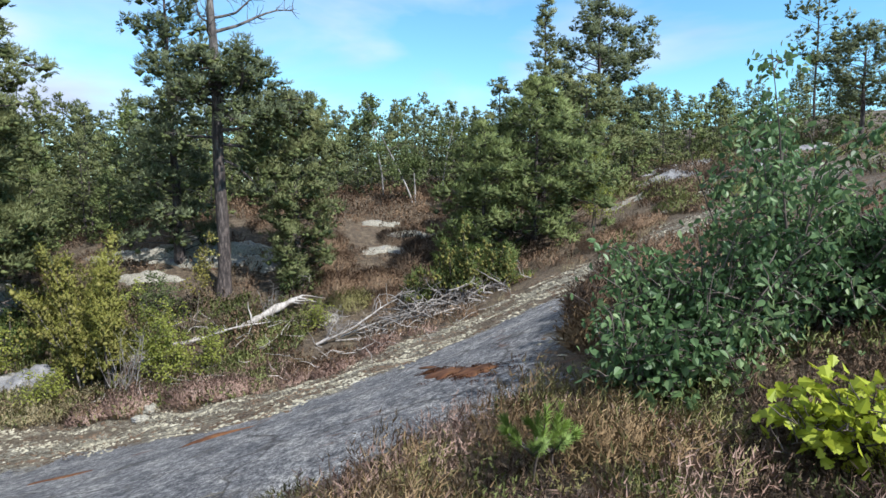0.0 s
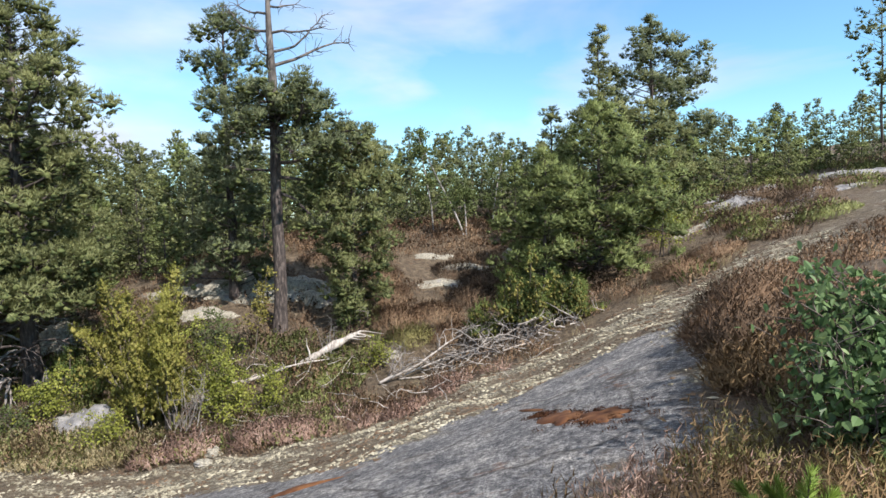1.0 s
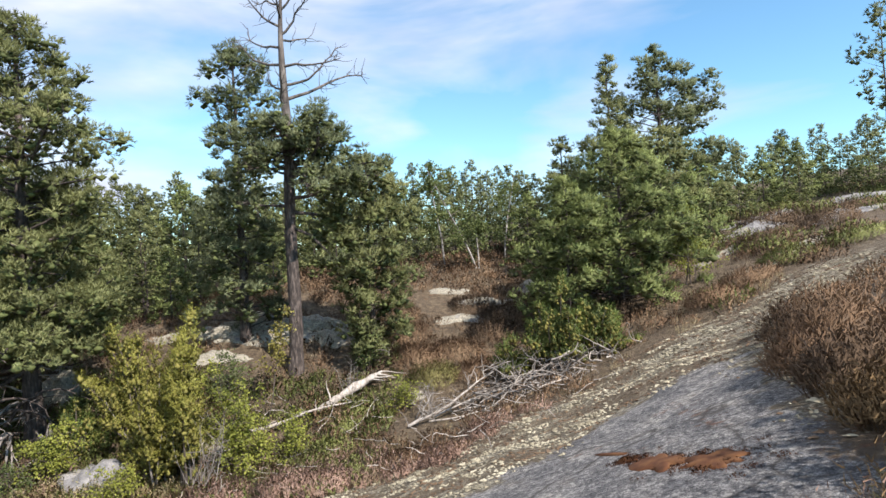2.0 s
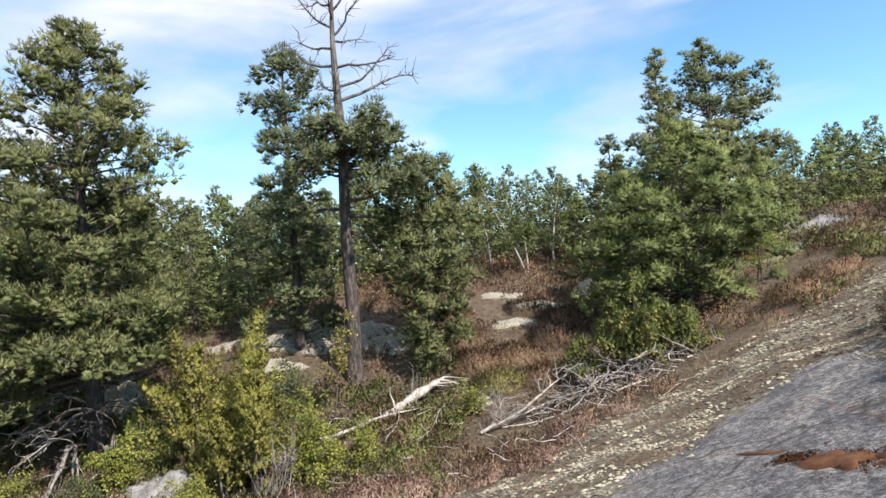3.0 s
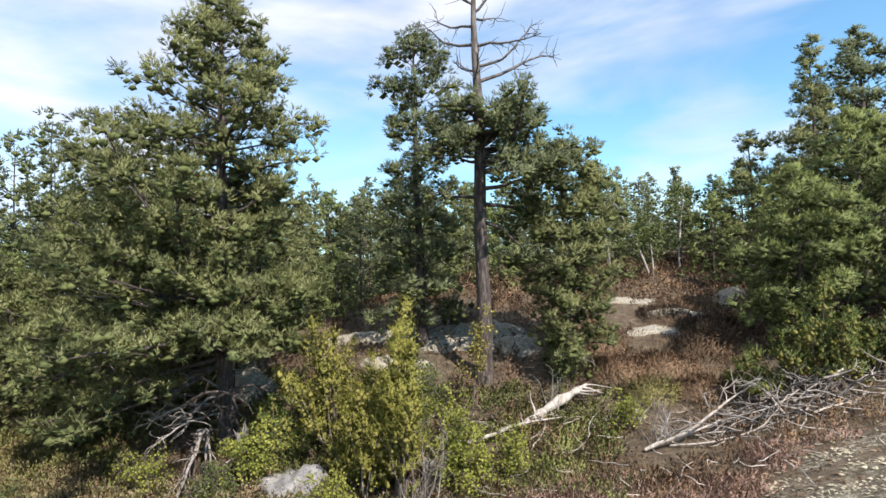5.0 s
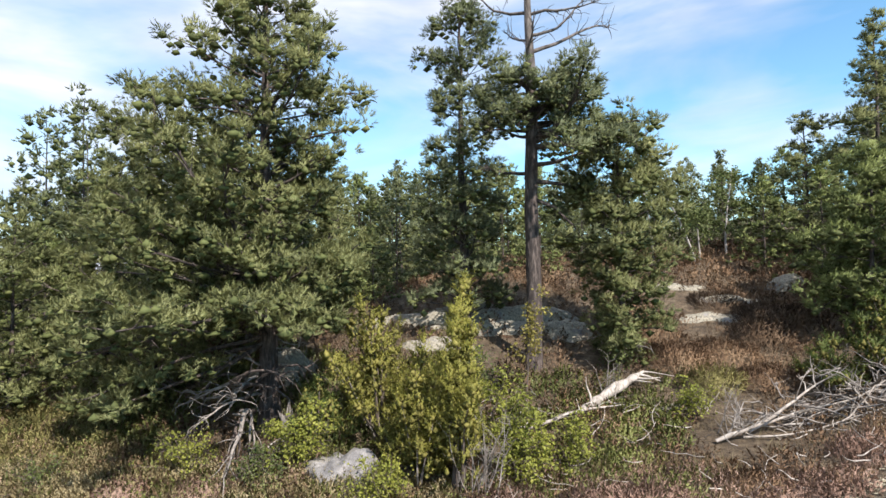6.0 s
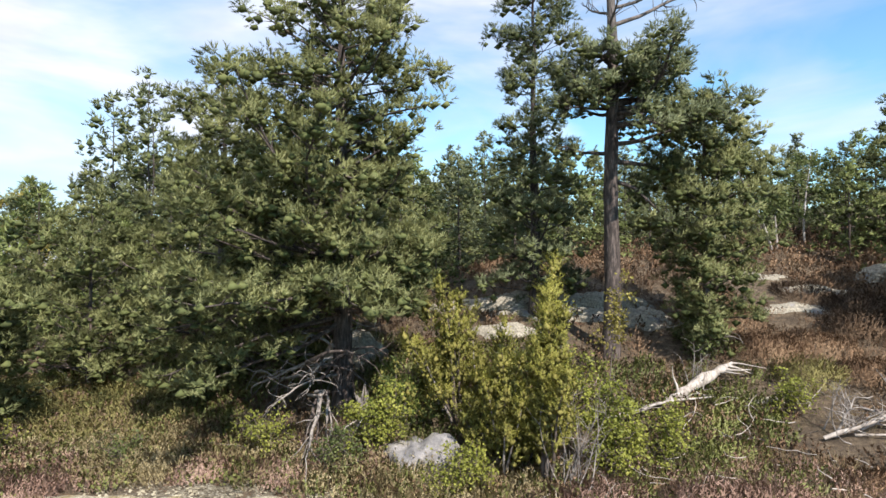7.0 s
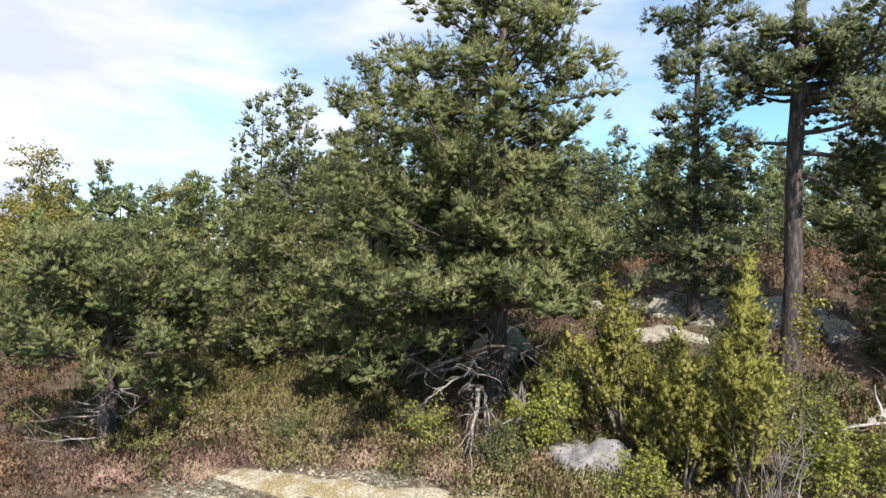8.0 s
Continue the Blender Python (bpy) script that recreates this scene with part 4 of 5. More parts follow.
# ---- leafy trees and shrubs ----
def leafy_tree(x, y, height, spread, label, seed, stems=1, count=1800, size=0.06, mat=BIRCH_LEAF, bark=BARK_BIRCH, trunk_r=0.05, name="birch_tree", category="tree", h0=0.25, droop=0.3, wide=0.8, group="", boughs=0, half=OVAL):
    rng = np.random.default_rng(seed)
    tree = thing(name, x, y, gz(x, y), label, category, group)
    tips, tilt = [], 0.10 if stems == 1 else (0.19 if stems < 10 else 0.34)
    for s in range(stems):
        out = np.array([rng.normal(0, tilt), rng.normal(0, tilt), 1.0])
        start = np.array([rng.normal(0, 0.06), rng.normal(0, 0.06), -0.08]) if stems > 1 else np.array([0, 0, -0.1])
        ln = height * (rng.uniform(0.42, 0.98) if s else 1.0)
        pts = crooked(rng, start, out, ln, 12, 0.05)
        part("stem" if stems > 1 else "trunk", tube(pts, np.linspace(trunk_r, trunk_r * 0.12, 13), 7), bark, tree)
        for b in range(boughs or (13 if stems == 1 else 8)):
            q = rng.uniform(h0, 0.97)
            p = pts[0] + 0
            kk = min(11, int(q * 12))
            p = pts[kk] + (pts[kk + 1] - pts[kk]) * (q * 12 - kk)
            az = rng.uniform(0, 6.28)
            bl = spread * (1.15 - 0.75 * q) * rng.uniform(0.6, 1.2)
            br = crooked(rng, p, (math.cos(az), math.sin(az), rng.uniform(0.3, 0.9)), bl, 6, 0.16)
            geo = [tube(br, np.linspace(trunk_r * 0.3, 0.003, 7), 4)]
            tips.append(br)
            for _ in range(3):
                sb = crooked(rng, br[rng.integers(2, 6)], rand_dirs(rng, 1)[0] + np.array([0, 0, 0.3]), bl * 0.45, 4, 0.2)
                geo.append(tube(sb, np.linspace(0.005, 0.002, 5), 3))
                tips.append(sb)
            part("branch", join(geo), TWIG, tree)
    pos = []
    for _ in range(count):
        br = tips[rng.integers(len(tips))]
        q = rng.uniform(0.25, 1) * (len(br) - 1)
        k = min(len(br) - 2, int(q))
        pos.append(br[k] + (br[k + 1] - br[k]) * (q - k) + rng.normal(0, size * 0.8, 3))
    part("foliage", leaves(rng, np.array(pos), size, droop, wide, half), mat, tree, smooth=False)
    return tree


leafy_tree(3.42, 3.05, 2.1, 0.6, "tall dark green aspen bush with pale hanging leaves", 61, 9, 4300, 0.062, ASPEN_LEAF, TWIG, 0.014, "aspen_bush", "bush", 0.02, 0.9, 0.62, half=ASPEN)
leafy_tree(2.75, 2.95, 1.25, 0.75, "dense dark green aspen bush with hanging leaves", 80, 14, 4600, 0.060, ASPEN_LEAF, TWIG, 0.013, "aspen_bush", "bush", 0.02, 0.9, 0.62, half=ASPEN)
leafy_tree(4.1, 3.1, 1.15, 0.8, "dense dark green aspen bush with hanging leaves", 90, 14, 4200, 0.060, ASPEN_LEAF, TWIG, 0.013, "aspen_bush", "bush", 0.02, 0.9, 0.62, half=ASPEN)
leafy_tree(2.45, 2.65, 0.72, 0.5, "low dark green aspen shoots in the heather", 79, 8, 1500, 0.066, ASPEN_LEAF, TWIG, 0.01, "aspen_bush", "bush", 0.02, 0.9, 0.75, half=ASPEN)
leafy_tree(-0.7, 21.3, 4.2, 1.2, "slender white-stemmed birch with thin foliage", 62, 2, 2600, 0.09, BIRCH_FAR, BARK_BIRCH, 0.04, group="birches")
leafy_tree(0.4, 22.5, 3.9, 1.1, "slender white-stemmed birch with thin foliage", 63, 1, 2000, 0.09, BIRCH_FAR, BARK_BIRCH, 0.04, group="birches")
leafy_tree(-1.9, 22.0, 4.0, 1.1, "slender grey-stemmed birch with thin foliage", 64, 1, 2000, 0.09, BIRCH_FAR, BARK_BIRCH, 0.04, group="birches")
leafy_tree(-24.4, 11.0, 6.0, 2.2, "tall yellowing birch at the edge of the clearing", 65, 4, 15000, 0.095, AUTUMN, BARK_BIRCH, 0.08, boughs=34, h0=0.08)
leafy_tree(-26.0, 17.4, 5.4, 1.5, "yellowing birch among far pines", 66, 2, 6000, 0.09, AUTUMN, BARK_BIRCH, 0.07, boughs=22, h0=0.12)
leafy_tree(-4.8, 10.1, 1.6, 0.55, "yellow-green birch sapling in the heath", 67, 8, 3000, 0.055, BIRCH_LEAF, TWIG, 0.012, "birch_sapling", "sapling", 0.1)
leafy_tree(-5.1, 11.9, 2.6, 0.4, "thin upright birch sapling with sparse leaves", 68, 1, 600, 0.06, AUTUMN, TWIG, 0.014, "birch_sapling", "sapling", 0.35)
leafy_tree(-8.45, 10.0, 1.2, 0.6, "yellow-green rowan shrub under the pine", 69, 7, 2200, 0.055, BIRCH_LEAF, TWIG, 0.012, "shrub", "bush", 0.1)
leafy_tree(2.9, 1.5, 0.44, 0.34, "bright yellow-green oak sprout with lobed leaves", 70, 6, 420, 0.082, OAK_LEAF, TWIG, 0.008, "oak_sprout", "sapling", 0.2, 0.1, 0.9, half=OAK)
leafy_tree(-6.75, 9.5, 0.8, 0.5, "yellow-green shrub beside the boulder", 74, 6, 1500, 0.05, BIRCH_LEAF, TWIG, 0.01, "shrub", "bush", 0.05)
leafy_tree(-5.6, 11.1, 1.7, 0.5, "yellow-green birch sapling behind the juniper", 75, 5, 1500, 0.055, BIRCH_LEAF, TWIG, 0.012, "birch_sapling", "sapling", 0.1)
leafy_tree(-4.1, 10.5, 1.15, 0.5, "yellow-green birch sapling in the heath", 76, 5, 1300, 0.05, BIRCH_LEAF, TWIG, 0.01, "birch_sapling", "sapling", 0.1)
leafy_tree(-8.9, 9.6, 0.7, 0.6, "low olive green shrub at the lichen ledge", 77, 6, 1300, 0.045, BIRCH_FAR, TWIG, 0.01, "shrub", "bush", 0.05)
leafy_tree(-10.2, 9.7, 0.6, 0.6, "low pale olive shrub in front of the pine", 78, 6, 1200, 0.045, BIRCH_LEAF, TWIG, 0.01, "shrub", "bush", 0.05)
leafy_tree(-6.2, 12.6, 1.1, 0.7, "green shrub before the pale ledge", 103, 7, 1500, 0.055, BIRCH_FAR, TWIG, 0.012, "shrub", "bush", 0.05)
leafy_tree(-7.1, 9.45, 0.55, 0.5, "low green shrub before the boulder", 105, 6, 900, 0.045, BIRCH_LEAF, TWIG, 0.01, "shrub", "bush", 0.05)
leafy_tree(-12.4, 8.9, 0.45, 0.6, "low olive green shrub behind the ledge", 106, 6, 1000, 0.045, BIRCH_FAR, TWIG, 0.01, "shrub", "bush", 0.05)
leafy_tree(-14.6, 8.3, 0.5, 0.7, "low olive green shrub under the gnarled pine", 107, 6, 1200, 0.045, BIRCH_LEAF, TWIG, 0.01, "shrub", "bush", 0.05)
leafy_tree(-2.2, 12.2, 0.8, 0.5, "small green shrub beside the dead branches", 72, 6, 1100, 0.05, BIRCH_LEAF, TWIG, 0.01, "shrub", "bush", 0.1)
leafy_tree(-3.35, 13.95, 1.2, 0.5, "dark green shrub at the foot of the bushy pine", 73, 6, 1600, 0.055, BIRCH_FAR, TWIG, 0.012, "shrub", "bush", 0.05)
leafy_tree(5.0, 15.8, 2.2, 0.8, "light green rowan at the edge of the pines", 71, 3, 1500, 0.06, BIRCH_LEAF, TWIG, 0.02, "rowan", "tree", 0.2)


def juniper(x, y, height, r, label, seed, mat=JUNIPER, spires=9, count=300, narrow=1.0):
    """Several upright stems, each with short dense sprays; ragged, with gaps low down."""
    rng = np.random.default_rng(seed)
    ob = thing("juniper", x, y, gz(x, y), label, "bush")
    pos, axis, soft, hearts, sizes = [], [], [], [], []
    for s in range(spires):
        a, q = rng.uniform(0, 6.28), rng.uniform(0.2, 1) * narrow
        h = height * (1 - 0.55 * q) * rng.uniform(0.7, 1.05) if s else height
        side = np.array([math.cos(a), math.sin(a), 0]) * (s > 0)
        foot, top = side * r * q * 0.3, side * r * q + np.array([0, 0, h])
        pts = crooked(rng, foot - np.array([0, 0, 0.1]), top - foot, np.linalg.norm(top - foot), 8, 0.06)
        part("stem", tube(pts, np.linspace(0.026, 0.004, 9), 5), DEAD if s % 3 == 1 else TWIG, ob)
        m = int(1.1 * count / spires * (0.4 + h / height))
        for u in rng.uniform(0.12, 1, m) ** 0.7:
            base = np.array([np.interp(u, np.linspace(0, 1, 9), pts[:, j]) for j in range(3)])
            reach = (0.10 + 0.30 * r) * (1 - u) ** 0.6 + 0.03
            flat_d = rand_dirs(rng, 1)[0] * np.array([1, 1, 0.15])
            c = base + flat_d * reach * rng.uniform(0.3, 1.15) + np.array([0, 0, reach * 0.35])
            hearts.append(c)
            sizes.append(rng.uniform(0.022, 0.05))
            for _ in range(3):
                d = unit((flat_d * 0.8 + rng.normal(0, 0.35, 3) + np.array([0, 0, 1.0]))[None])[0]
                ln = rng.uniform(0.06, 0.15)
                for j in range(3):
                    pos.append(c + d * ln * j / 2)
                    axis.append(d)
                    soft.append(flat_d + np.array([0, 0, 0.45]) + rng.normal(0, 0.25, 3))
    fuzz = part("foliage", needles(rng, np.array(pos), np.array(axis), 4, 0.042, 0.0125, 0.05, 0.75, unit(np.array(soft))), mat, ob)
    # added cores fill the sprays; their dull colour is painted inner shade
    part("shade_cores", cores(rng, np.array(hearts), np.array(sizes), 1.3, 0.2), JUNIPER_SHADE, fuzz, "dull filler bodies for the shade inside the juniper")
    return ob


juniper(-5.72, 9.6, 3.2, 0.75, "tall ragged yellow-green juniper in the heath", 81, spires=8, count=620, narrow=0.55)
juniper(-6.35, 9.9, 1.9, 0.75, "broad yellow-green juniper bush", 82, spires=12, count=460)
juniper(-7.4, 11.2, 2.5, 1.0, "broad yellow-green juniper beside the spreading pine", 85, JUNIPER, 15, 640)
juniper(-8.35, 10.5, 1.3, 0.7, "low green juniper under the spreading pine", 86, JUNIPER_GREEN, 9, 220)
juniper(1.15, 12.6, 2.1, 0.85, "bushy green juniper above the brush pile", 83, JUNIPER_GREEN, 14, 620)
juniper(2.0, 12.8, 1.3, 0.8, "low green juniper beside the lichen band", 84, JUNIPER_GREEN, 12, 400)
juniper(-6.7, 10.9, 2.0, 0.7, "upright yellow-green juniper in the heath", 88, JUNIPER, 9, 380)
juniper(0.1, 12.9, 1.0, 0.8, "low dark green juniper behind the brush pile", 87, JUNIPER_GREEN, 11, 240)


# ---- deadwood ----
def deadwood(name, x, y, z, rows, label, category, mat, seed, twigs=8, wander=0.12):
    """A fallen branch or log: rows of (start, end, radius)."""
    rng = np.random.default_rng(seed)
    ob = thing(name, x, y, z, label, category)
    for a, b, r in rows:
        a, b = np.array(a, float), np.array(b, float)
        ln = np.linalg.norm(b - a)
        pts = crooked(rng, a, b - a, ln, 9, wander)
        pts += (b - pts[-1]) * np.linspace(0, 1, 10)[:, None]
        stick = part("stick" if r < 0.05 else "log", tube(pts, np.linspace(r, r * 0.35, 10) * (1 + 0.12 * rng.normal(size=10)), 7), mat, ob)
        for _ in range(twigs):
            k = rng.integers(2, 10)
            sub = crooked(rng, pts[k], (b - a) / ln + rand_dirs(rng, 1)[0] * 1.1 + np.array([0, 0, 0.25]), rng.uniform(0.15, 0.4) * min(1.5, ln), 5, 0.25)
            part("twig", tube(sub, np.linspace(r * 0.35, 0.003, 6), 4), mat, stick)
    return ob


def fallen_log(x, y, ex, ey, seed):
    """A weathered log, ragged at both ends, with a forked head and a standing stub."""
    rng = np.random.default_rng(seed)
    z = gz(x, y)
    ob = thing("fallen_log", x, y, z, "pale weathered fallen log with a forked end", "log")
    tip = np.array([ex - x, ey - y, gz(ex, ey) - z + 0.32])
    t = np.linspace(0, 1, 14)[:, None]
    pts = np.array([0, 0, 0.06]) + t * (tip - np.array([0, 0, 0.06])) + np.cumsum(rng.normal(0, 0.012, (14, 3)), 0)
    r = np.interp(t[:, 0], [0, 0.06, 0.5, 0.85, 1], [0.02, 0.07, 0.095, 0.075, 0.03]) * (1 + 0.15 * rng.normal(size=14))
    part("log", tube(pts, r, 9), DEAD_PALE, ob)
    for k, d, ln, rr in ((11, (0.8, 0.1, 0.15), 0.5, 0.035), (12, (0.5, 0.3, -0.2), 0.6, 0.03), (10, (0.7, -0.3, -0.1), 0.45, 0.025), (3, (-0.1, 0.0, 1), 0.5, 0.03), (5, (0.3, -0.5, 0.1), 0.5, 0.02), (13, (0.9, 0.0, -0.25), 0.6, 0.02)):
        part("branch_stub", tube(crooked(rng, pts[k], d, ln, 6, 0.16), np.linspace(rr, 0.006, 7), 6), DEAD_PALE, ob)


fallen_log(-4.15, 12.1, -2.95, 13.3, 91)
zl = gz(-4.6, 11.6)
deadwood("fallen_branch", -4.6, 11.6, zl, [((-0.6, -0.4, 0.12), (1.5, 0.9, gz(-3.1, 12.5) - zl + 0.10), 0.035)], "thin bleached branch lying in the heath", "branch", DEAD_PALE, 92, 4)
zp = gz(-2.03, 11.22)
deadwood("fallen_branch", -2.03, 11.22, zp, [((0, 0, 0.05), (1.7, 0.6, gz(-0.3, 11.9) - zp + 0.62), 0.032), ((0.5, 0.2, 0.16), (2.5, 0.6, gz(0.4, 11.8) - zp + 0.42), 0.026), ((0.15, 0.05, 0.05), (0.45, 0.25, 0.6), 0.022), ((0.4, 0.1, 0.1), (2.2, 0.2, gz(0.2, 11.4) - zp + 0.12), 0.02)], "long pale dead branch leaning out of the brush pile", "branch", DEAD_PALE, 93, 8)


def brush_pile(x, y, rx, ry, h, count, label, seed, name="brush_pile"):
    """Crooked dead branches thrown together, grey on top and dark within."""
    rng = np.random.default_rng(seed)
    z = gz(x, y)
    ob = thing(name, x, y, z, label, "brushwood")
    for k in range(count):
        a = rng.normal(0.2, 0.7) + (math.pi if rng.random() < 0.4 else 0)
        p = np.array([rng.normal(0, rx * 0.45), rng.normal(0, ry * 0.5), 0])
        p[2] = gz(x + p[0], y + p[1]) - z + abs(rng.normal(0, h * 0.4))
        pts = crooked(rng, p, (math.cos(a), math.sin(a) * 0.6, rng.normal(0.1, 0.4)), rng.uniform(0.5, 1.5), 8, 0.24, 0.07)
        mat = (DEAD_PALE if k % 4 == 0 else DEAD) if p[2] > 0.12 or k % 3 else TWIG
        branch = part("branch", tube(pts, np.linspace(rng.uniform(0.010, 0.026), 0.005, 9), 5), mat, ob)
        for _ in range(5):
            sub = crooked(rng, pts[rng.integers(1, 8)], pts[-1] - pts[0] + rand_dirs(rng, 1)[0] * 0.8, rng.uniform(0.15, 0.42), 5, 0.3)
            part("twig", tube(sub, np.linspace(0.007, 0.002, 6), 3), mat, branch)
    return ob


brush_pile(0.35, 11.95, 1.7, 0.55, 0.55, 120, "tangled pile of grey dead branches on the rock's edge", 95)


def hanging_boughs(x, y, count, seed):
    """Dead lower boughs that arch from the pine's foot down to the ground."""
    rng = np.random.default_rng(seed)
    z = gz(x, y)
    ob = thing("dead_boughs", x, y, z, "dead grey boughs arching to the ground under the pine", "branches")
    for k in range(count):
        a = rng.uniform(3.3, 6.1)
        h = rng.uniform(0.4, 1.3)
        pts = crooked(rng, (rng.normal(0, 0.2), rng.normal(0, 0.15), h), (math.cos(a), math.sin(a) * 0.7, 0.25), rng.uniform(1.1, 2.1), 12, 0.24, 0.13)
        pts[:, 2] = np.maximum(pts[:, 2], np.array([gz(x + p[0], y + p[1]) - z + 0.02 for p in pts]))
        bough = part("bough", tube(pts, np.linspace(0.042, 0.008, 13) * rng.uniform(0.6, 1.3), 6), DEAD if k % 3 else BARK, ob)
        for _ in range(9):
            sub = crooked(rng, pts[rng.integers(3, 12)], (pts[-1] - pts[0]) + rand_dirs(rng, 1)[0] * 1.3, rng.uniform(0.25, 0.7), 6, 0.28, 0.06)
            part("twig", tube(sub, np.linspace(0.011, 0.003, 7), 4), DEAD if k % 3 else BARK, bough)


hanging_boughs(-9.75, 10.7, 13, 96)


def snag(x, y, h, seed):
    """A broken dead trunk, its grey wood splintered at the top."""
    rng = np.random.default_rng(seed)
    ob = thing("broken_snag", x, y, gz(x, y), "broken grey dead trunk with splintered top under the pine", "stump")
    pts = crooked(rng, (0, 0, -0.1), (0.15, -0.1, 1), h, 8, 0.05)
    part("trunk", tube(pts, np.linspace(0.17, 0.10, 9), 10), DEAD, ob)
    for k in range(9):
        a = k * 0.7
        st = pts[-1] + np.array([0.08 * math.cos(a), 0.08 * math.sin(a), -0.05])
        part("splinter", tube(crooked(rng, st, (0.3 * math.cos(a), 0.3 * math.sin(a), 1), rng.uniform(0.1, 0.35), 4, 0.1), np.linspace(0.03, 0.004, 5), 4), DEAD, ob)
    for k in range(6):
        a = rng.uniform(0, 6.28)
        part("dead_branch", tube(crooked(rng, pts[rng.integers(3, 8)], (math.cos(a), math.sin(a), -0.3), rng.uniform(0.5, 1.0), 7, 0.2, 0.12), np.linspace(0.03, 0.005, 8), 5), DEAD_PALE, ob)


snag(-8.95, 10.65, 0.6, 97)


def dead_shrub(x, y, h, count, label, seed):
    """Upright bare grey stems of a dead bush."""
    rng = np.random.default_rng(seed)
    ob = thing("dead_shrub", x, y, gz(x, y), label, "bush")
    for _ in range(count):
        p = np.array([rng.normal(0, 0.12), rng.normal(0, 0.12), -0.05])
        pts = crooked(rng, p, (rng.normal(0, 0.3), rng.normal(0, 0.25), 1), h * rng.uniform(0.5, 1), 7, 0.09)
        geo = [tube(pts, np.linspace(0.011, 0.003, 8), 4)]
        for _ in range(6):
            geo.append(tube(crooked(rng, pts[rng.integers(2, 8)], rand_dirs(rng, 1)[0] + np.array([0, 0, 0.8]), rng.uniform(0.12, 0.35), 4, 0.15), np.linspace(0.005, 0.002, 5), 3))
        part("stem", join(geo), DEAD, ob)


dead_shrub(-5.35, 9.45, 1.35, 14, "bare grey dead shrub beside the juniper", 98)
dead_shrub(-1.7, 11.6, 0.8, 9, "bare grey twigs at the brush pile", 99)
dead_shrub(-3.55, 12.9, 0.9, 8, "bare grey twigs beside the fallen log", 100)


def twig_litter(count, seed):
    rng = np.random.default_rng(seed)
    geo = []
    for _ in range(count):
        x, y = rng.uniform(-6.5, 1.5), rng.uniform(9.0, 12.5)
        if off_rock(np.array([x]), np.array([y]))[0] or rng.random() < 0.25:
            a = rng.uniform(0, 6.28)
            pts = crooked(rng, (x, y, gz(x, y) + rng.uniform(0.03, 0.22)), (math.cos(a), math.sin(a), rng.normal(0.1, 0.2)), rng.uniform(0.2, 0.7), 5, 0.28)
            geo.append(tube(pts, np.linspace(rng.uniform(0.005, 0.011), 0.003, 6), 4))
    return join(geo)


# ---- heath plants ----
def heather_field(rng, spots, height, stalks, spread, width=0.012, sprig=True):
    """Upright sprigs for many clumps at once. spots: (n, 2)."""
    n = len(spots)
    hs = height * rng.uniform(0.6, 1.25, n)
    cx, cy = np.repeat(spots[:, 0], stalks), np.repeat(spots[:, 1], stalks)
    hh = np.repeat(hs, stalks)
    r = spread * np.sqrt(rng.random(n * stalks))
    a = rng.uniform(0, 6.28, n * stalks)
    x, y = cx + r * np.cos(a), cy + r * np.sin(a)
    dome = np.sqrt(np.clip(1 - (r / spread) ** 2 * 0.75, 0.05, 1))
    z = ground_z(x, y)
    base = np.stack([x, y, z - 0.02], 1)
    out = np.stack([np.cos(a) * r / spread * 0.6, np.sin(a) * r / spread * 0.6, np.ones(len(a))], 1) + rng.normal(0, 0.22, (len(a), 3))
    out /= np.linalg.norm(out, axis=1)[:, None]
    le = (hh * dome * rng.uniform(0.7, 1.15, len(a)))[:, None]
    tipp = base + out * le
    side = np.cross(out, rand_dirs(rng, len(a)))
    side /= np.linalg.norm(side, axis=1)[:, None] + 1e-9
    w = width
    geos = [soft_tris(np.stack([base - side * w * 0.3, base + side * w * 0.3, tipp], 1), unit(out + np.array([0, 0, 0.3])))]
    if sprig:
        per = 5
        t = rng.uniform(0.45, 1.0, (len(a) * per, 1))
        p = np.repeat(base, per, 0) + np.repeat(tipp - base, per, 0) * t
        d = unit(np.repeat(out, per, 0) * 0.9 + rand_dirs(rng, len(p)) * 0.8)
        s = unit(np.cross(d, rand_dirs(rng, len(p))))
        ln = rng.uniform(0.03, 0.065, (len(p), 1)) * (height / 0.3)
        lean = np.stack([np.cos(a) * r, np.sin(a) * r, 0 * r], 1) / spread
        geos.append(soft_tris(np.stack([p - s * w * 0.6, p + s * w * 0.6, p + d * ln], 1), unit(np.repeat(lean, per, 0) * 0.9 + d * 0.5 + np.array([0, 0, 0.35]))))
    return join(geos)


def scatter(rng, n, x0, x1, y0, y1, keep):
    p = np.stack([rng.uniform(x0, x1, n), rng.uniform(y0, y1, n)], 1)
    return p[keep(p[:, 0], p[:, 1])]


def stuff(name, geo, mat, label, category):
    ob = new(name, mesh_of(name, geo[0], geo[1], mat, False, geo[2] if len(geo) > 2 else None))
    return tagged(ob, label, category, kind="stuff")


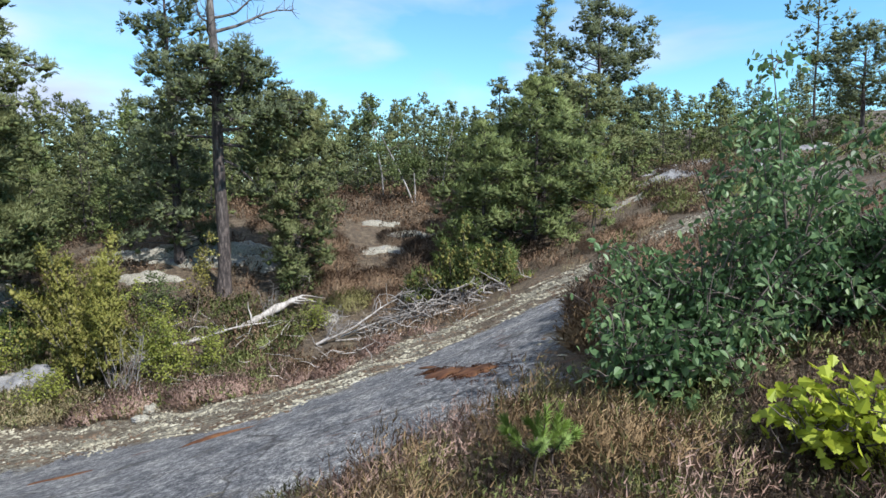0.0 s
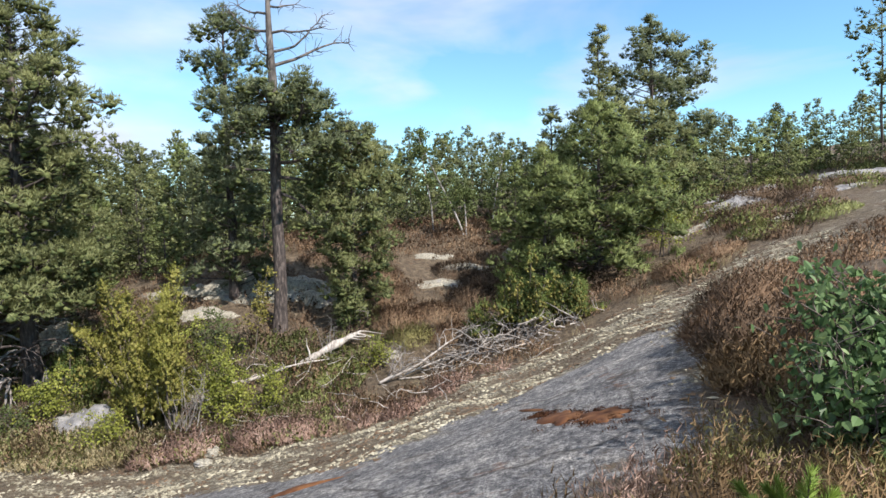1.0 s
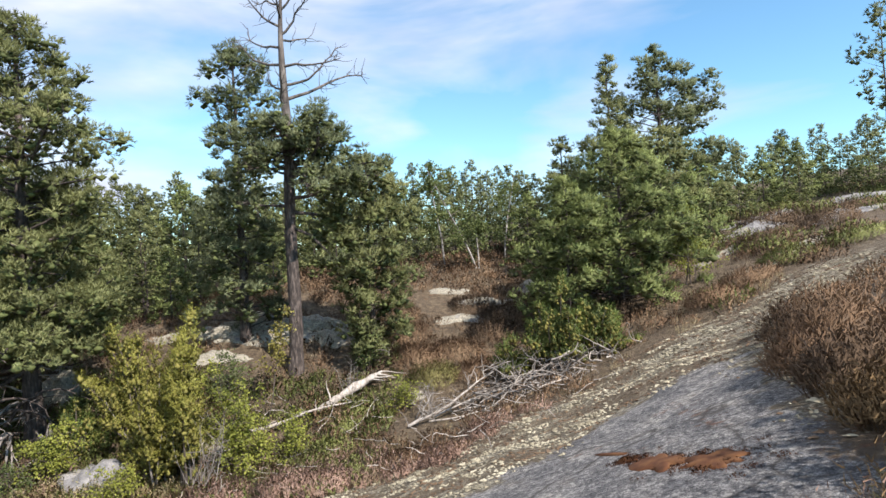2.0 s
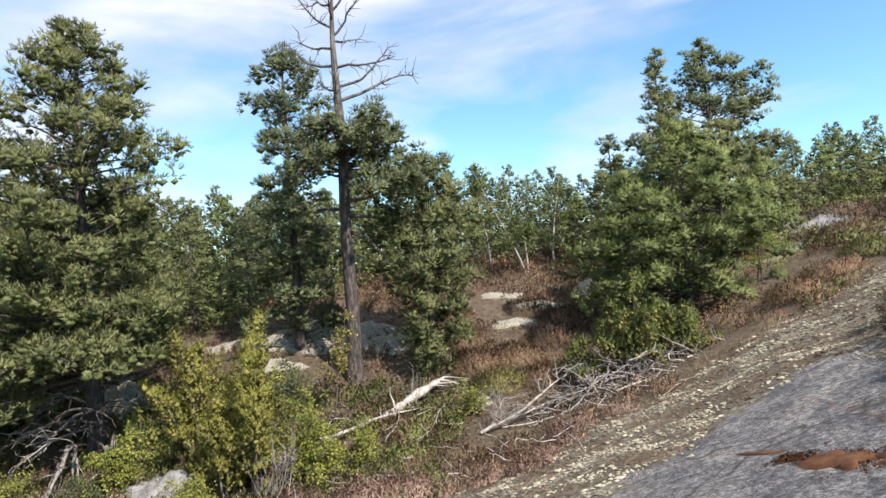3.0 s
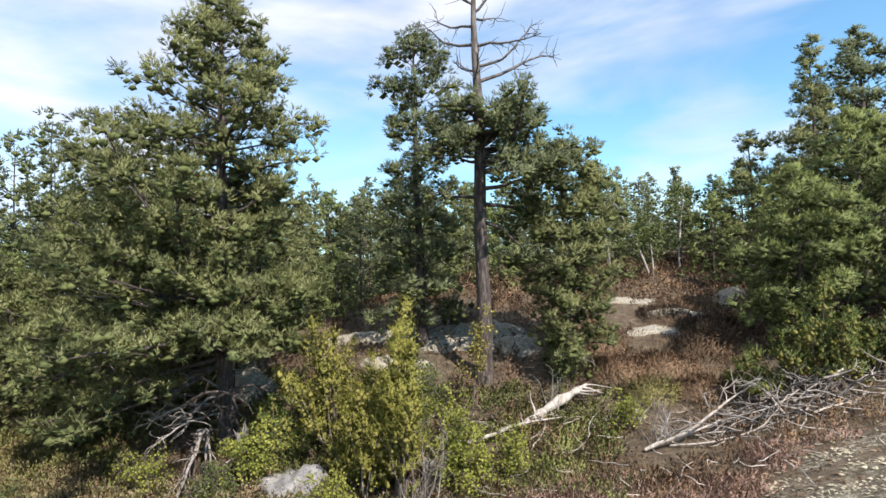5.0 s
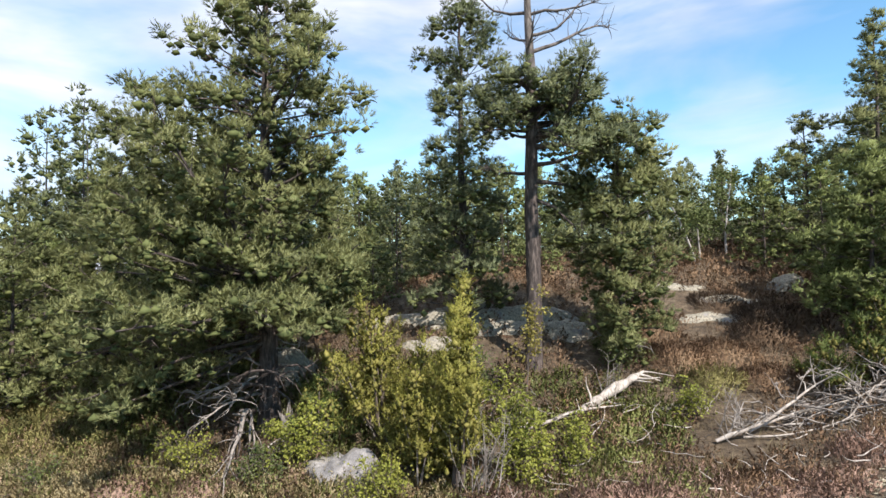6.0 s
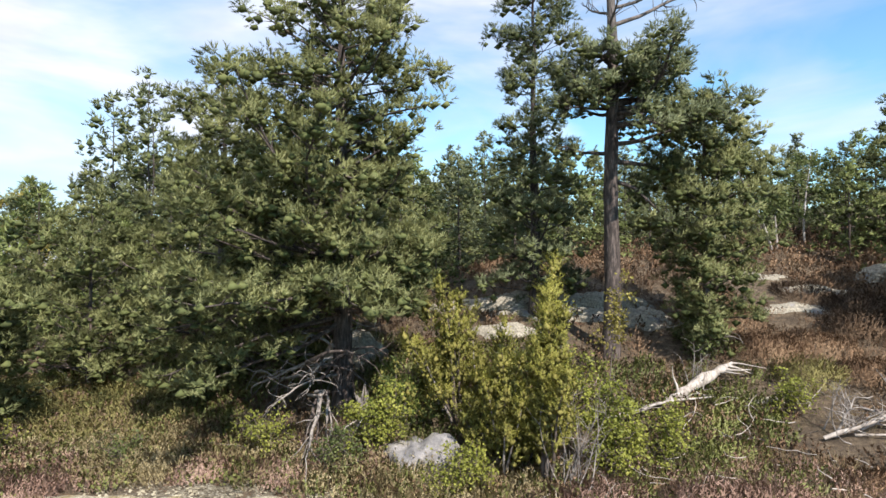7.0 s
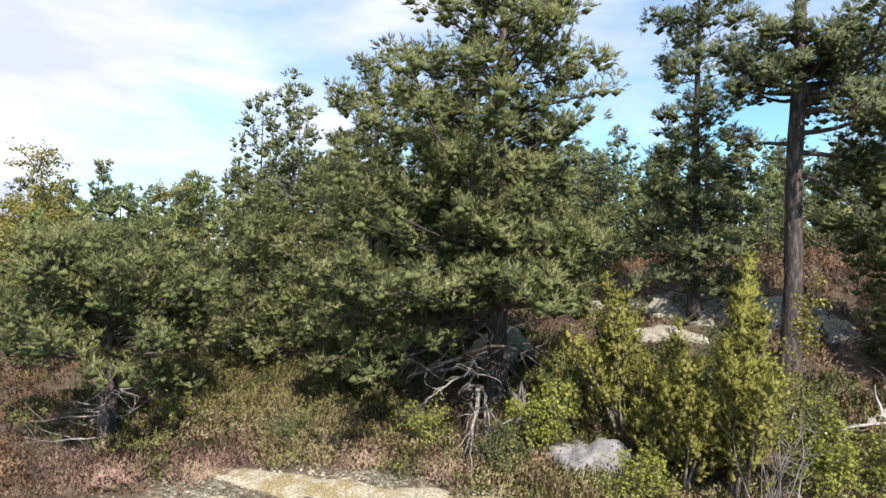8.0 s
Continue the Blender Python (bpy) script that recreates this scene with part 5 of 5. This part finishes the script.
hr = np.random.default_rng(7)
off_rock = lambda x, y: (inside(x, y, CRUST) < -0.05)
near = scatter(hr, 460, 0.0, 4.6, 0.3, 4.2, lambda x, y: (inside(x, y, SLAB) < -0.3) & (np.hypot(x - 1.13, y + 1.06) > 1.6))
lump = np.sin(near[:, 0] * 4.3 + 1.5 * np.sin(near[:, 1] * 2.9)) + np.sin(near[:, 1] * 5.1 + near[:, 0] * 1.7) + hr.normal(0, 0.35, len(near))
# towards the aspens darker heather is chosen, to paint the shade beneath them
lump -= 1.6 * np.clip((near[:, 0] - 1.9) / 0.6, 0, 1) * np.clip((near[:, 1] - 1.3) / 0.5, 0, 1)
stuff("heather", heather_field(hr, near[lump > 0.55], 0.37, 62, 0.17, 0.0065), HEATHER, "tall dry brown heather in the foreground", "heather")
stuff("heather", heather_field(hr, near[(lump > -0.1) & (lump <= 0.55)], 0.30, 62, 0.17, 0.0065), HEATHER_PINK, "faded pink heather in the foreground", "heather")
stuff("heather", heather_field(hr, near[(lump > -0.75) & (lump <= -0.1)], 0.27, 60, 0.17, 0.0065), HEATHER_OLIVE, "olive green heather sprigs in the foreground", "heather")
stuff("heather", heather_field(hr, near[lump <= -0.75], 0.17, 60, 0.20, 0.0065), HEATHER_DARK, "low dark heather between the taller clumps and as painted shade under the aspens", "heather")
pink = scatter(hr, 560, -17, 0.5, 6.0, 10.6, lambda x, y: (inside(x, y, CRUST) < -0.05) & (np.sin(x * 1.3 + 1) + np.sin(x * 0.5 + y) > -0.4))
stuff("heather", heather_field(hr, pink, 0.26, 60, 0.22, 0.012), HEATHER_PINK, "faded pink heather behind the lichen ledge", "heather")
mids = scatter(hr, 1900, -24, 9, 4, 19, lambda x, y: off_rock(x, y) & (hr.random(len(x)) < np.where(x > 3.5, 0.45, 0.8)) & (np.sin(x * 1.1 + 2 * np.sin(y * 0.7)) + np.sin(y * 1.4 + x * 0.5) > -0.9))
stuff("heather", heather_field(hr, mids, 0.29, 32, 0.30, 0.019), HEATHER_RUST, "brown heather over the hollow and slope", "heather")
darks = scatter(hr, 1050, -18, 18, 11.5, 27, lambda x, y: off_rock(x, y) & (np.sin(x * 0.9) + np.sin(y * 0.8 + x * 0.4) > 0.2))
stuff("heather", heather_field(hr, darks, 0.40, 22, 0.48, 0.028), HEATHER_DARK, "dark heather in patches on the slope", "heather")
upper = scatter(hr, 620, -9, 7, 18, 26, lambda x, y: x > -99)
stuff("heather", heather_field(hr, upper, 0.32, 17, 0.42, 0.034), HEATHER_RUST, "brown heather under the birches and pines", "heather")
tufts = scatter(hr, 500, -16, 6, 8.2, 15, off_rock)
straw = scatter(hr, 520, -13.5, -2, 8.5, 10.6, off_rock)
hump = scatter(hr, 260, -17.5, -12.4, 9.0, 10.8, off_rock)
stuff("grass", heather_field(hr, hump, 0.34, 40, 0.30, 0.014), HEATHER_OLIVE, "sunlit ochre grass and heather in the clearing", "grass")
bleached = scatter(hr, 300, -14.5, -5.5, 8.3, 9.8, off_rock)
stuff("heather", heather_field(hr, bleached, 0.30, 40, 0.22, 0.013), GRASSY, "bleached beige heather along the lichen ledge", "heather")
stuff("grass", heather_field(hr, straw, 0.30, 24, 0.2, 0.013, False), GRASSY, "pale straw-coloured grass at the lichen ledge", "grass")
stuff("grass", heather_field(hr, tufts, 0.26, 22, 0.14, 0.010, False), GRASSY, "dry grass tufts between the heather", "grass")
berry = scatter(hr, 950, -18, -2.5, 7.0, 13.5, off_rock)
low_g = scatter(hr, 420, 4.5, 18, 12.5, 26, lambda x, y: off_rock(x, y) & (np.sin(x * 1.1 + y * 0.7) > 0.1))
stuff("bilberry", heather_field(hr, low_g, 0.4, 26, 0.42, 0.036), BILBERRY, "low green shrubs on the ridge", "shrub")
near_g = scatter(hr, 60, 1.2, 4.4, 1.2, 4.0, lambda x, y: inside(x, y, SLAB) < -0.3)
stuff("bilberry", heather_field(hr, near_g, 0.2, 40, 0.16, 0.010), BILBERRY, "green sprigs between the foreground heather", "shrub")
stuff("bilberry", heather_field(hr, berry, 0.27, 30, 0.26, 0.026), BILBERRY, "low green bilberry shrubs under the trees", "shrub")


stuff("twig_litter", twig_litter(170, 14), DEAD_PALE, "bleached dead twigs strewn over the heather", "twigs")


# rounded heather mounds along the lichen ledge and beside the slab
mound_rng = np.random.default_rng(17)
for x, y, h, r, mat, label in ((-4.9, 9.1, 0.42, 0.5, HEATHER_PINK, "rounded mound of faded pink heather"), (-5.5, 8.9, 0.36, 0.45, HEATHER_PINK, "rounded mound of faded pink heather"), (-3.7, 9.1, 0.42, 0.5, HEATHER_PINK, "rounded mound of faded pink heather"), (-3.1, 8.95, 0.34, 0.42, HEATHER_PINK, "rounded mound of faded pink heather"),
                               (-12.9, 7.6, 0.36, 0.5, HEATHER_PINK, "mound of pink heather by the lichen ledge"), (-9.6, 9.3, 0.30, 0.5, HEATHER_PINK, "mound of pink heather by the lichen ledge"), (-1.9, 9.6, 0.32, 0.5, HEATHER_RUST, "mound of rust-brown heather in the hollow"),
                               (2.95, 6.05, 0.62, 0.48, HEATHER_RUST, "tall rust-brown heather bush on the slab's edge"), (3.45, 6.7, 0.6, 0.5, HEATHER_RUST, "tall rust-brown heather bush on the slab's edge"), (2.75, 5.2, 0.5, 0.4, HEATHER_DARK, "dark heather bush beside the aspens"), (3.2, 4.6, 0.55, 0.5, HEATHER_DARK, "dark heather bush beside the aspens"), (2.5, 4.3, 0.42, 0.36, HEATHER, "dry brown heather bush at the granite's edge"), (3.7, 5.7, 0.55, 0.55, HEATHER_RUST, "rust-brown heather bush behind the aspens"), (3.7, 7.7, 0.5, 0.5, HEATHER_DARK, "dark heather bush above the slab"), (4.3, 8.8, 0.45, 0.5, HEATHER_RUST, "brown heather bush above the slab"),
                               (-13.9, 6.9, 0.42, 0.5, HEATHER_PINK, "rounded mound of purple-pink heather by the ledge"), (-10.9, 9.0, 0.34, 0.45, HEATHER_PINK, "mound of pink heather by the lichen ledge"), (-0.7, 13.6, 0.45, 0.6, HEATHER_RUST, "rust-brown heather mound on the slope"), (-3.0, 16.6, 0.45, 0.6, HEATHER_RUST, "rust-brown heather mound on the slope"), (-1.7, 13.4, 0.4, 0.5, HEATHER_OLIVE, "olive heather mound on the slope"), (4.6, 13.4, 0.4, 0.5, HEATHER_RUST, "rust-brown heather mound on the slope"), (5.6, 13.9, 0.45, 0.6, HEATHER_RUST, "rust-brown heather mound on the slope"), (6.9, 14.6, 0.45, 0.6, BILBERRY, "low green shrub on the slope"), (8.4, 14.4, 0.45, 0.7, BILBERRY, "low green shrub on the slope"), (7.6, 17.2, 0.45, 0.7, HEATHER_DARK, "dark heather mound on the slope"), (9.6, 17.6, 0.5, 0.7, HEATHER_DARK, "dark heather mound on the slope"), (11.6, 19.6, 0.5, 0.8, HEATHER_DARK, "dark heather mound on the ridge"), (9.0, 20.2, 0.5, 0.8, HEATHER_DARK, "dark heather mound on the ridge"),
                               (-2.2, 14.3, 0.5, 0.6, HEATHER_RUST, "rust-brown heather mound on the slope"), (-1.2, 14.8, 0.5, 0.65, HEATHER_RUST, "rust-brown heather mound on the slope"), (-0.3, 15.6, 0.5, 0.6, HEATHER_DARK, "dark heather mound on the slope"), (0.2, 16.6, 0.6, 0.8, HEATHER_DARK, "dark heather mound on the slope"), (-0.8, 17.4, 0.5, 0.7, HEATHER_DARK, "dark heather mound on the slope"), (-2.6, 15.6, 0.45, 0.6, HEATHER_RUST, "rust-brown heather mound on the slope")):
    v, f, soft = heather_field(mound_rng, np.array([(x, y)]), h / 1.1, 560, r, 0.012)
    ob = new("heather_bush", mesh_of("heather_bush", v - np.array([x, y, gz(x, y)]), f, mat, False, soft))
    ob.matrix_basis = pose(x, y, gz(x, y))
    tagged(ob, label, "heather")


def lichen_cushions(count, seed, sign=1, level=0.4):
    """Pale reindeer-lichen cushions strewn over the crust, thicker towards its outer rim."""
    rng = np.random.default_rng(seed)
    streak = lambda x, y: np.sin(x * 3.3 + 2 * np.sin(y * 3.1)) * np.sin(y * 7.1 + 2 * np.sin(x * 1.7)) + rng.normal(0, 0.45, len(x))
    p = scatter(rng, count, -14, 7.5, 2, 13, lambda x, y: (inside(x, y, CRUST) > -0.3) & (inside(x, y, SLAB) < rng.normal(0.0, 0.10, len(x)) + 0.16 * np.sin(x * 2.7 + y * 1.9) + 0.08 * np.sin(x * 7.3 - y * 3.1)) & (y > 4.0) & (sign * streak(x, y) > level))
    c = np.stack([p[:, 0], p[:, 1], ground_z(p[:, 0], p[:, 1]) + 0.002], 1)
    return cores(rng, c, rng.uniform(0.010, 0.042, len(c)) * rng.uniform(0.6, 1.2, len(c)), 0.33, 0.3)


mr = np.random.default_rng(19)
u = mr.uniform(0, 1, 230)
seam = np.stack([0.72 + 0.68 * u + mr.normal(0, 0.13, 230) * (0.4 + u), 5.3 - 1.0 * u + mr.normal(0, 0.11, 230) * (0.4 + u)], 1)
stuff("moss", heather_field(mr, seam, 0.035, 26, 0.06, 0.013), RUST_MOSS, "tufts of rust-brown moss on the granite", "moss")
LICHEN = leafy("reindeer_lichen", (0.13, 0.115, 0.078), (0.30, 0.27, 0.19), (0.52, 0.48, 0.36), 0.95, 3.0, 0.0)
stuff("lichen", lichen_cushions(110000, 8), LICHEN, "cream reindeer lichen cushions along the granite", "lichen")
stuff("litter", lichen_cushions(70000, 9, -1, 0.45), HEATHER_DARK, "brown heather litter and crumbs between the lichen", "litter")


def seedling(x, y, h, seed):
    rng = np.random.default_rng(seed)
    ob = thing("pine_seedling", x, y, gz(x, y), "small bright green pine seedling in the heather", "sapling")
    wood, pos, axis = [], [], []
    for a, ln, rise in [(0, h, 9.0)] + [(k * 1.26, h * 0.5, 1.0) for k in range(5)]:
        pts = crooked(rng, (0, 0, 0.0 if rise > 5 else h * 0.4), (math.cos(a), math.sin(a), rise), ln, 6, 0.06)
        wood.append(tube(pts, np.linspace(0.008, 0.003, 7), 5))
        u = rng.uniform(0.35, 1, 26)
        pos.append(np.stack([np.interp(u, np.linspace(0, 1, 7), pts[:, j]) for j in range(3)], 1))
        axis.append(np.repeat(((pts[-1] - pts[0]) / ln)[None], 26, 0))
    part("stem", join(wood), TWIG, ob)
    part("needles", needles(rng, np.vstack(pos), np.vstack(axis), 12, 0.06, 0.005, 0.02, 0.6), PINE_BRIGHT, ob, smooth=False)


PINE_BRIGHT = leafy("seedling_needles", (0.09, 0.14, 0.03), (0.21, 0.30, 0.06), (0.34, 0.43, 0.12))
seedling(1.5, 1.84, 0.46, 101)
seedling(1.6, 1.9, 0.38, 102)
